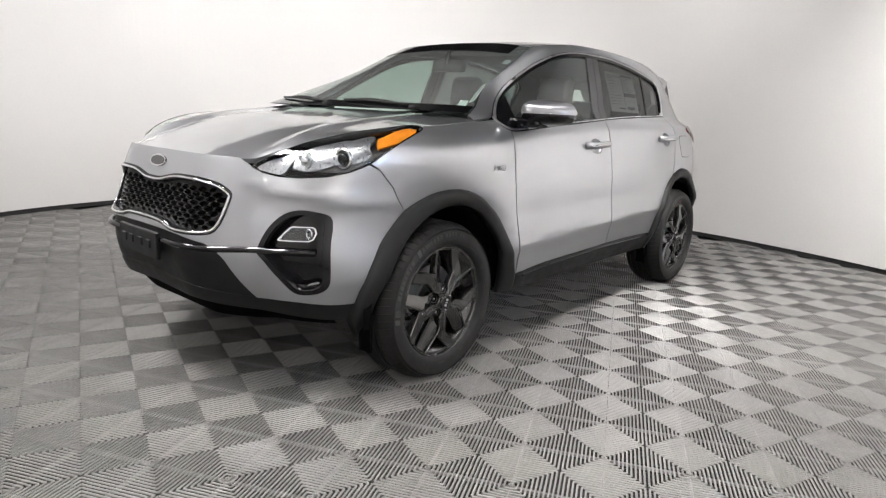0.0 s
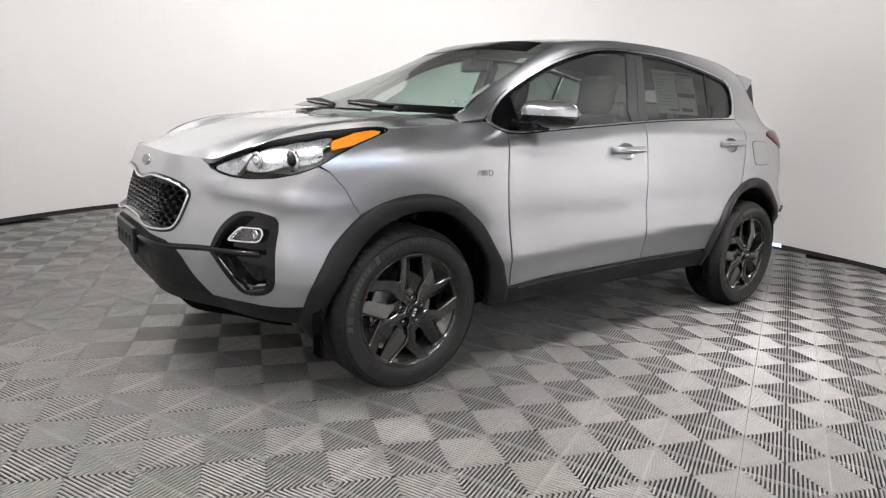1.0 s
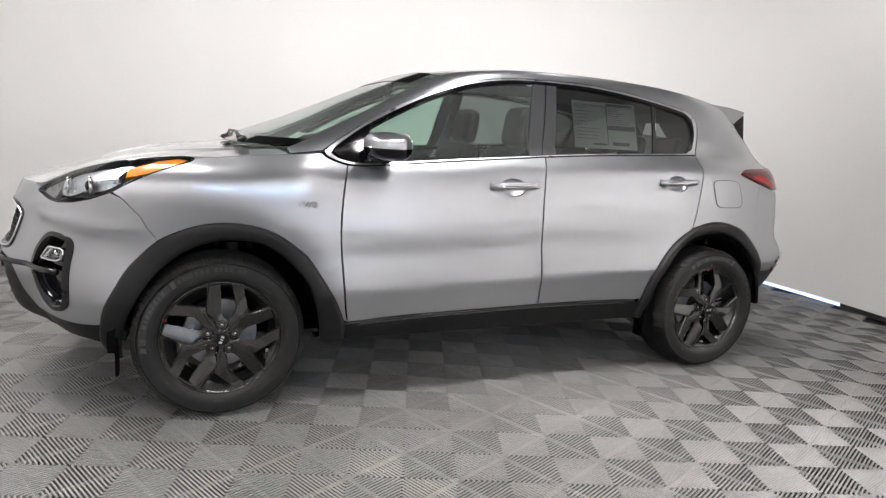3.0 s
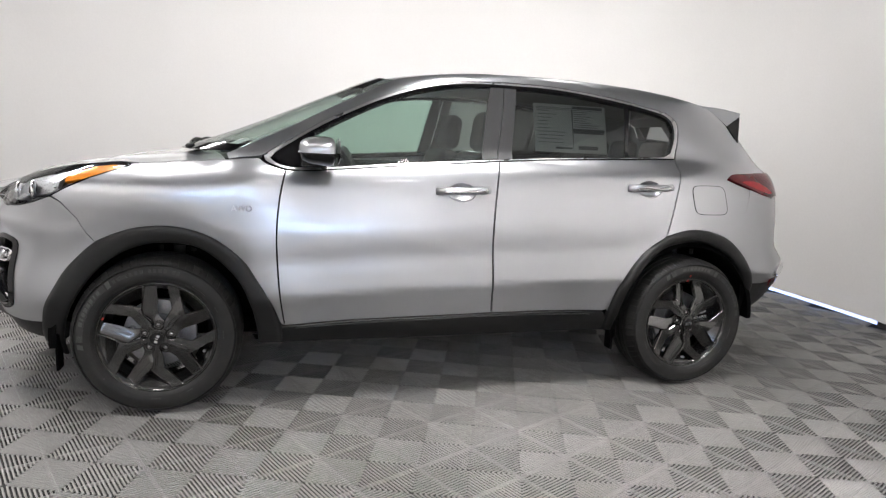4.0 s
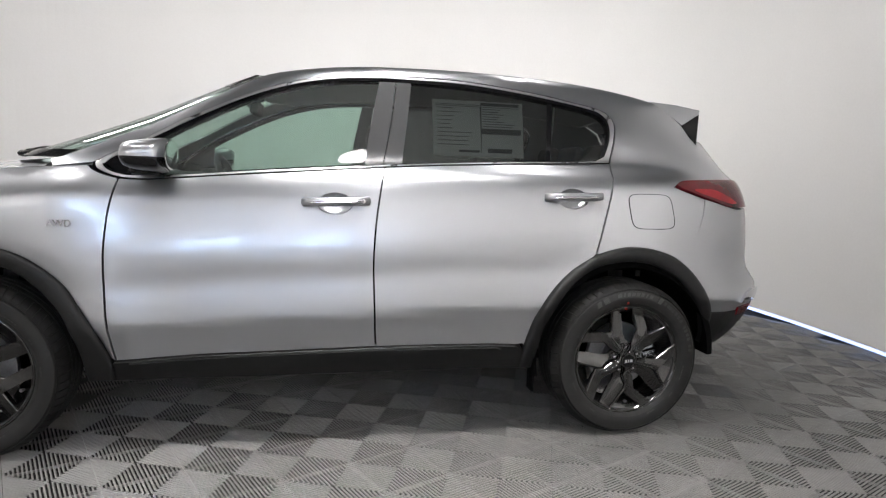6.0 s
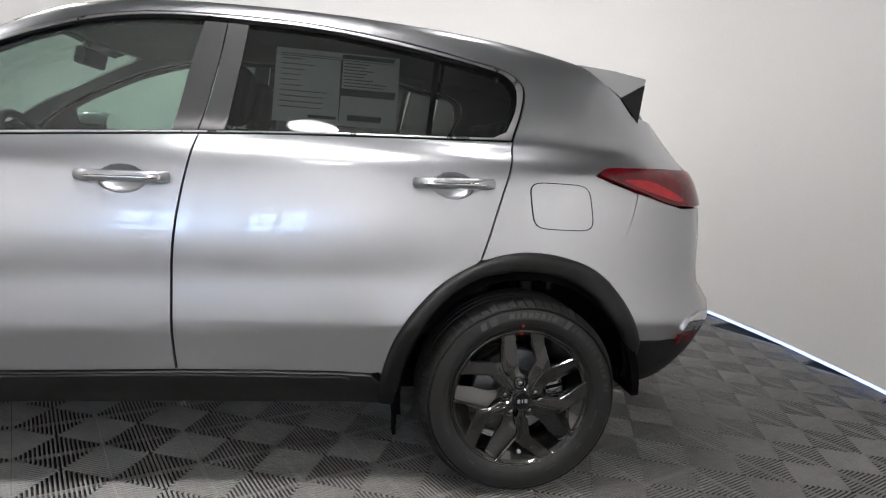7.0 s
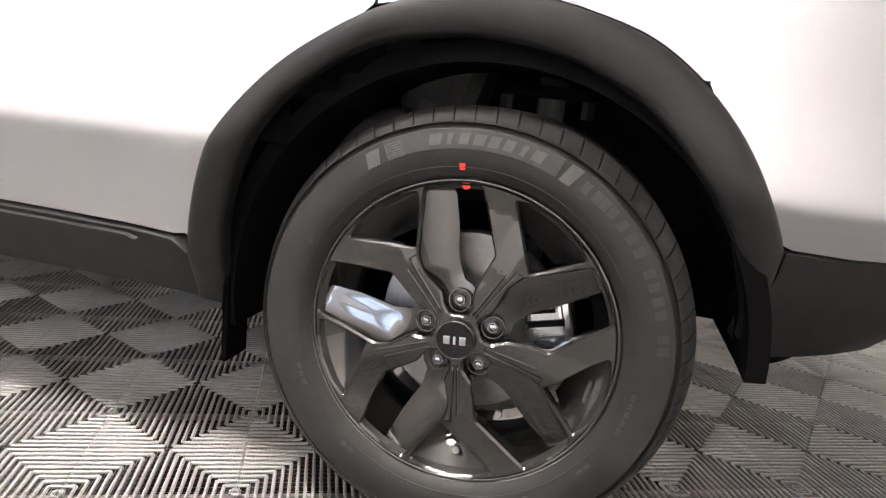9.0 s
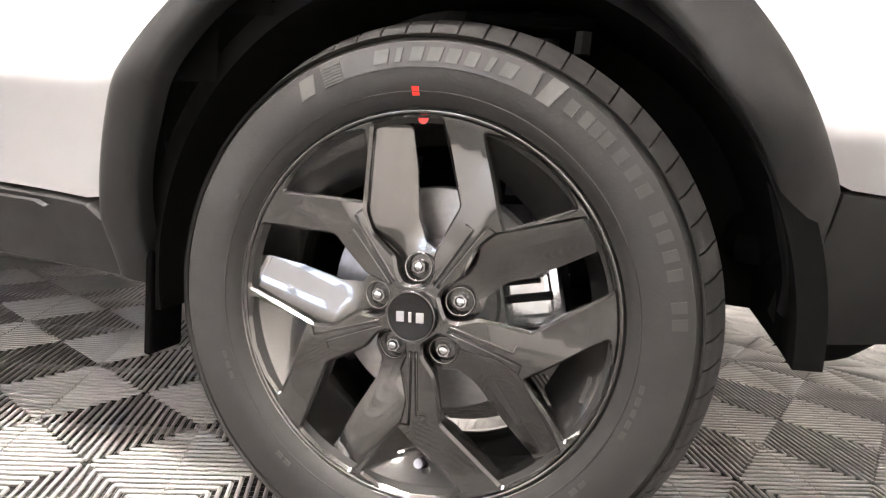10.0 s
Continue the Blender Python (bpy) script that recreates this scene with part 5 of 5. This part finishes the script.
    cyl(bm, .0062, .0062, .002, pose(.004, dish_depth(.235) - .0015 + .006, .2345, 90, 0, 0), 20)
    part("paint_dot", bm, RED_DOT, wheel, "red paint dot")
    v, f = arc_block(math.radians(90.4), math.radians(88.6), .259, .269, side, 2)
    mesh_object("tyre_dot", v, f, RED_DOT, wheel, "faint red dot on the tyre")
    # brake
    v, f = revolve([(.03, .075), (.085, .075), (.088, .085), (.150, .085), (.152, .088), (.152, .11), (.088, .115)], 72)
    mesh_object("brake_disc", v, f, STEEL, wheel, "bright steel brake disc", smooth=False)
    bm = bmesh.new()
    m = pose(0, 0, 0, 0, -10, 0)
    box(bm, .095, .172, .055, .15, -.050, .050, .012, m)
    box(bm, .105, .160, .045, .060, -.028, .028, .006, m)
    box(bm, .098, .150, .044, .058, .030, .046, .004, m)
    caliper = part("brake_caliper", bm, CALIPER, wheel, "bright cast brake caliper")
    # dark bars on the casting's face draw in the shade of its grooves
    for z0, z1, x0, x1 in ((-.006, .004, .104, .162), (-.046, -.040, .100, .168), (.016, .022, .104, .150)):
        bm = bmesh.new()
        box(bm, x0, x1, .041, .050, z0, z1, .001, m)
        part("caliper_groove", bm, DARK, caliper)
    return wheel


WHEEL_Y = -.868
wheel = build_wheel()
wheel.parent = car
wheel.matrix_local = pose(1.331, WHEEL_Y - .008, HUB + .003) @ pose(0, 0, 0, 0, -5, 0)


def copy_part(ob, m):
    """Another of the same part, with its own pieces."""
    made = {}
    for o in (ob, *ob.children_recursive):
        made[o] = o.copy()
        scene.collection.objects.link(made[o])
        made[o].parent = made.get(o.parent, o.parent)
    made[ob].matrix_local = m
    return made[ob]


front = copy_part(wheel, pose(-1.335, WHEEL_Y - .002, HUB) @ pose(0, 0, 0, 0, -69, 0))
for ob in [o for o in front.children if o.name.startswith("tyre_dot")]:
    bpy.data.objects.remove(ob)
for ob in [o for o in front.children if o.name.startswith("brake_caliper")]:
    ob.matrix_local = pose(0, 0, 0, 0, -109, 0)
copy_part(wheel, pose(1.335, -WHEEL_Y, HUB, 0, 0, 180))
copy_part(wheel, pose(-1.335, -WHEEL_Y, HUB, 0, 0, 180) @ pose(0, 0, 0, 0, -30, 0))

# wheel wells, underbody, inner shell
for cx in (-1.335, 1.335):
    for s in (-1, 1):
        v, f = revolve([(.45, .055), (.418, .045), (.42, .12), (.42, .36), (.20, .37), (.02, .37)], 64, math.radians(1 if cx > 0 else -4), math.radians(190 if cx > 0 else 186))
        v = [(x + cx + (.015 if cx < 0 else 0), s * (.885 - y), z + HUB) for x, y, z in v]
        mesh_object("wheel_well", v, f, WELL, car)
        bm = bmesh.new()
        cyl(bm, .026, .026, .40, pose(cx + .06, s * .60, .60, s * 6, 0, 0), 16)
        strut = part("suspension_strut", bm, TRIM, car, "dark damper inside the wheel arch")
        bm = bmesh.new()
        box(bm, cx - .03, cx + .15, s * .64 - .045, s * .64 + .045, .725, .745, .006)
        part("strut_mount", bm, DARK, strut)
        for dx in (-.01, .13):
            bm = bmesh.new()
            cyl(bm, .012, .012, .05, pose(cx + dx, s * .665, .72), 6)
            part("bolt", bm, CLADDING, strut)
        coil = [(cx + .06 + .058 * math.cos(k * .5), s * .605 + .058 * math.sin(k * .5), .46 + .0026 * k) for k in range(80)]
        v, f = tube(coil, .0075, 6)
        mesh_object("spring", v, f, DARK, strut, smooth=True)
        bm = bmesh.new()
        box(bm, cx - .06, cx + .04, min(s * .30, s * .72), max(s * .30, s * .72), .24, .29, .015)
        part("suspension_arm", bm, TRIM, car)
bm = bmesh.new()
box(bm, -1.6, 1.62, -.60, .60, .27, .36, .03)
box(bm, -.86, .86, -.70, .70, .285, .36, .03)
box(bm, 1.7, 2.0, -.60, .60, .42, .5, .03)
part("underbody", bm, DARK, car)
v, f = tube(catmull([(-.75, -.30, .215), (-.35, -.42, .205), (.1, -.45, .205), (.5, -.38, .215), (.95, -.30, .24)], 6), .028, 12)
mesh_object("exhaust_pipe", v, f, STEEL, car, "dull steel exhaust pipe below the car", smooth=True)
for x0, z0, w in ((.903, .20, .012), (-1.735, .20, .012)):
    for s in (-1, 1):
        bm = bmesh.new()
        box(bm, x0 - w / 2, x0 + w / 2, s * .81 - .035, s * .81 + .035, z0, z0 + .16, .004, None)
        part("mud_flap", bm, DARK, car)


def shell(upper, z0, z1, nz, name, mat, d, p0, p1, np_):
    verts, faces, keep = [], [], []
    for i in range(np_ + 1):
        for j in range(nz + 1):
            p, z = p0 + (p1 - p0) * i / np_, z0 + (z1 - z0) * j / nz
            q = body(p, z, upper)
            c = Vector((max(-1.2, min(1.2, q.x)), 0, z))
            verts.append(tuple(q + (c - q).normalized() * d))
    for i in range(np_):
        for j in range(nz):
            a = i * (nz + 1) + j
            quad = (a, a + nz + 1, a + nz + 2, a + 1)
            cxz = [sum(verts[k][t] for k in quad) / 4 for t in (0, 1, 2)]
            if min(math.hypot(cxz[0] + 1.335, cxz[2] - HUB), math.hypot(cxz[0] - 1.335, cxz[2] - HUB)) > .45 or abs(cxz[1]) < .55:
                faces.append(quad)
    mesh_object(name, verts, faces, mat, car, smooth=True)


shell(False, .30, .91, 20, "inner_shell", DARK, .05, -math.pi, math.pi, 160)

# ---- cabin ----
for y in (-.37, .37):
    bm = bmesh.new()
    box(bm, -.40, .12, y - .25, y + .25, .46, .66, .06, None, 3)
    seat = part("front_seat", bm, FABRIC, car, "dark cloth front seat")
    bm = bmesh.new()
    box(bm, -.07, .07, -.25, .25, 0, .60, .06, pose(.10, y, .62, 0, 14, 0), 3)
    part("backrest", bm, FABRIC, seat)
    bm = bmesh.new()
    box(bm, -.055, .055, -.125, .125, 0, .225, .055, pose(.262, y, 1.205, 0, 8, 0), 4)
    part("headrest", bm, FABRIC, seat)
    for d in (-.06, .06):
        bm = bmesh.new()
        cyl(bm, .007, .007, .12, pose(.26, y + d, 1.17, 0, 10, 0), 8)
        part("headrest_post", bm, SATIN, seat)
bm = bmesh.new()
box(bm, .72, 1.2, -.62, .62, .48, .68, .06, None, 3)
bench = part("rear_bench", bm, FABRIC, car, "dark cloth rear bench")
bm = bmesh.new()
box(bm, -.08, .08, -.63, .63, 0, .55, .06, pose(1.16, 0, .64, 0, 18, 0), 3)
part("backrest", bm, FABRIC, bench)
for y in (-.36, 0, .36):
    bm = bmesh.new()
    box(bm, -.045, .045, -.12, .12, 0, .14, .04, pose(1.345, y, 1.18, 0, 10, 0), 3)
    part("headrest", bm, FABRIC, bench)
bm = bmesh.new()
box(bm, -1.10, -.56, -.70, .70, .80, 1.06, .06, None, 3)
box(bm, -.80, -.55, -.55, -.20, 1.02, 1.115, .03, None, 3)
box(bm, -.62, -.55, -.10, .16, .98, 1.13, .02)
part("dashboard", bm, TRIM, car, "dark grey dashboard")
ring = [(.185 * math.cos(t), .185 * math.sin(t), 0) for t in np.linspace(0, 2 * math.pi, 36, endpoint=False)]
m = pose(-.42, -.37, 1.02, 0, 66, 0)
v, f = tube([tuple(m @ Vector(p)) for p in ring], .015, 8, True)
wheel_in = mesh_object("steering_wheel", v, f, TRIM, car, "black steering wheel", smooth=True)
bm = bmesh.new()
cyl(bm, .07, .06, .05, m @ pose(0, 0, -.02), 20)
box(bm, -.18, .18, -.018, .018, -.012, .006, .005, m @ pose(0, 0, 0, 0, 0, 90))
box(bm, -.02, .17, -.018, .018, -.012, .006, .005, m)
part("steering_hub", bm, TRIM, wheel_in)
bm = bmesh.new()
box(bm, -.02, .02, -.125, .125, -.035, .035, .012, pose(-.36, 0, 1.44, 0, 12, 0))
cyl(bm, .012, .012, .10, pose(-.38, 0, 1.49, 0, 25, 0), 10)
part("rear_view_mirror", bm, TRIM, car, "black rear view mirror")
for s in (-1, 1):
    bm = bmesh.new()
    box(bm, -.82, .86, s * .685 - .015, s * .685 + .015, .5, 1.09, .012)
    box(bm, .85, 1.25, s * .685 - .014, s * .685 + .014, .86, 1.088, .012)
    part("door_lining", bm, TRIM, car)
    bm = bmesh.new()
    box(bm, -.72, .16, s * .665 - .03, s * .665 + .03, 1.075, 1.105, .012, pose(0, 0, 0, 0, -1.4, 0))
    part("door_ledge", bm, TRIM, car)

# ---- labels on the glass ----
def glass_sheet(name, x0, x1, z0, z1, mat, parent, off, label=""):
    pts = xz([(x0, z0), (x1, z0), (x1 + .006, z1), (x0 + .0, z1)], True)
    return sheet(name, pts, glass_at, mat, parent, step=.06, off=off, thick=.0006, label=label)


sticker = glass_sheet("window_label", .445, .855, 1.235, 1.482, PAPER, car, -.016, "large paper price label inside the rear window")
rnd = random.Random(4)
for z in (1.462, 1.455):
    glass_sheet("printed_bar", .46, .84, z, z + .002, INK, sticker, -.0145)
glass_sheet("printed_bar", .66, .662, 1.25, 1.455, INK, sticker, -.0145)
glass_sheet("printed_bar", .665, .845, 1.335, 1.36, INK, sticker, -.0145)
glass_sheet("printed_bar", .69, .80, 1.253, 1.272, INK, sticker, -.0145)
glass_sheet("printed_bar", .56, .65, 1.252, 1.262, INK, sticker, -.0145)
glass_sheet("printed_bar", .665, .84, 1.463, 1.476, INK, sticker, -.0145)
for k in range(9):
    z = 1.445 - k * .011
    glass_sheet("printed_bar", .672, .672 + rnd.uniform(.06, .15), z, z + .003, INK, sticker, -.0145)
for k in range(10):
    z = 1.445 - k * .018
    glass_sheet("printed_bar", .465, .465 + rnd.uniform(.04, .16), z, z + .0025, INK, sticker, -.0145)
for pts in ([(.782, 1.435), (.815, 1.435), (.812, 1.462), (.779, 1.462)], [(.800, 1.215), (.818, 1.225), (.822, 1.315), (.812, 1.315)], [(.765, 1.198), (.798, 1.198), (.796, 1.225), (.763, 1.225)]):
    panel("windscreen_label", pz(pts), PAPER, car, upper=True, step=.05, off=-.006, thick=.0006, label="small white paper label inside the windscreen")

# ---- floor tiles ----
TS = .2825
ORIGIN, AX, BX = Vector((-1.0234, -.6229, 0)), Vector((.8987, .4370, 0)), Vector((.4370, -.8987, 0))


def tile_mesh():
    """One ribbed tile: four triangles of ribs, each at right angles to the edge it stands on."""
    verts, faces, soft, n = [], [], [], 20
    e, w, top, low = .5 - .003, .225, 0.0, -.018

    def rib(u0, u1, v, turn):
        hw, k, m = w / n, len(verts), 7
        rows = [(-1.0, -.0045)] + [(-math.cos(math.pi * t / 4), top - .0022 * (1 - math.sin(math.pi * t / 4))) for t in range(5)] + [(1.0, -.0045)]
        for u in (u0, u1):
            for d, z in rows:
                p = (u, v + d * hw) if not turn else (v + d * hw, u)
                verts.append((p[0] * TS, p[1] * TS, z))
        for i in range(m - 1):
            faces.append((k + i, k + i + 1, k + m + i + 1, k + m + i))
            soft.append(0 < i < m - 2)
        faces.append((k, k + 1, k + 5, k + 6))
        faces.append((k + m, k + m + 1, k + m + 5, k + m + 6))
        faces.append((k + 1, k + 2, k + 4, k + 5))
        faces.append((k + m + 1, k + m + 2, k + m + 4, k + m + 5))
        soft.extend([False] * 4)
    for i in range(n):
        v = (i + .5) / n - .5
        if abs(v) < e - .02:
            for s in (-1, 1):
                for turn in (False, True):
                    rib(s * (abs(v) + .004), s * e, v, turn)
    # lower bars that cross below the ribs
    for i in range(n):
        v = (i + .5) / n - .5
        for turn in (False, True):
            hw, k = .03 / n, len(verts)
            for u in (-e, e):
                for d, z in ((-hw, -.0165), (hw, -.0165)):
                    p = (u, v + d) if not turn else (v + d, u)
                    verts.append((p[0] * TS, p[1] * TS, z))
            faces.append((k, k + 1, k + 3, k + 2))
            soft.append(False)
    # edge bars along the tile's four sides
    for s in (-1, 1):
        for turn in (False, True):
            k, b0, b1, hi = len(verts), s * .484, s * .496, top - .0085
            for a, b, z in ((-e, b0, low), (e, b0, low), (e, b1, low), (-e, b1, low), (-e, b0, hi), (e, b0, hi), (e, b1, hi), (-e, b1, hi)):
                verts.append(((b if turn else a) * TS, (a if turn else b) * TS, z))
            faces += [(k + 4, k + 5, k + 6, k + 7), (k, k + 1, k + 5, k + 4), (k + 2, k + 3, k + 7, k + 6)]
            soft += [False] * 3
    me = bpy.data.meshes.new("tile")
    me.from_pydata(verts, [], faces)
    bm = bmesh.new()
    bm.from_mesh(me)
    bmesh.ops.recalc_face_normals(bm, faces=bm.faces)
    bm.faces.ensure_lookup_table()
    for f, s in zip(bm.faces, soft):
        f.smooth = s
        if f.normal.z < -.2:
            f.normal_flip()
    for e in bm.edges:
        if any(not f.smooth for f in e.link_faces):
            e.smooth = False
    bm.to_mesh(me)
    bm.free()
    me.materials.append(TILE)
    return me


def lay_tiles():
    me = tile_mesh()
    poly = WALL_LINE
    turn = Matrix(((AX.x, BX.x, 0, 0), (AX.y, BX.y, 0, 0), (0, 0, 1, 0), (0, 0, 0, 1)))
    spots = []
    for i in range(-30, 31):
        for j in range(-30, 31):
            c = ORIGIN + AX * ((i + .5) * TS) + BX * ((j + .5) * TS)
            if inside((c.x, c.y), poly):
                spots.append(c)
    spots.sort(key=lambda c: (c.x + .3) ** 2 / 5.5 + (c.y + 1.2) ** 2 / 2.0)
    for c in spots[:300]:
        ob = new("tile", me)
        ob.parent = floor
        ob.matrix_basis = Matrix.Translation(c) @ turn
    co = np.empty(len(me.vertices) * 3, np.float32)
    me.vertices.foreach_get("co", co)
    co = co.reshape(-1, 3) @ np.array([[AX.x, AX.y, 0], [BX.x, BX.y, 0], [0, 0, 1]], np.float32)
    quads = np.array([tuple(p.vertices) for p in me.polygons], np.int32)
    rest = spots[300:]
    V = np.concatenate([co + np.array((c.x, c.y, 0), np.float32) for c in rest])
    F = np.concatenate([quads + k * len(co) for k in range(len(rest))])
    big = bpy.data.meshes.new("outer_tiles")
    big.vertices.add(len(V))
    big.vertices.foreach_set("co", V.ravel())
    big.loops.add(F.size)
    big.loops.foreach_set("vertex_index", F.ravel())
    big.polygons.add(len(F))
    big.polygons.foreach_set("loop_start", np.arange(0, F.size, 4, dtype=np.int32))
    sm = np.tile(np.array([p.use_smooth for p in me.polygons]), len(rest))
    big.polygons.foreach_set("use_smooth", sm)
    big.update(calc_edges=True)
    big.materials.append(TILE)
    ob = new("outer_tiles", big)
    ob.parent = floor
    tagged(ob, "further grey ribbed floor tiles", kind="stuff")


lay_tiles()
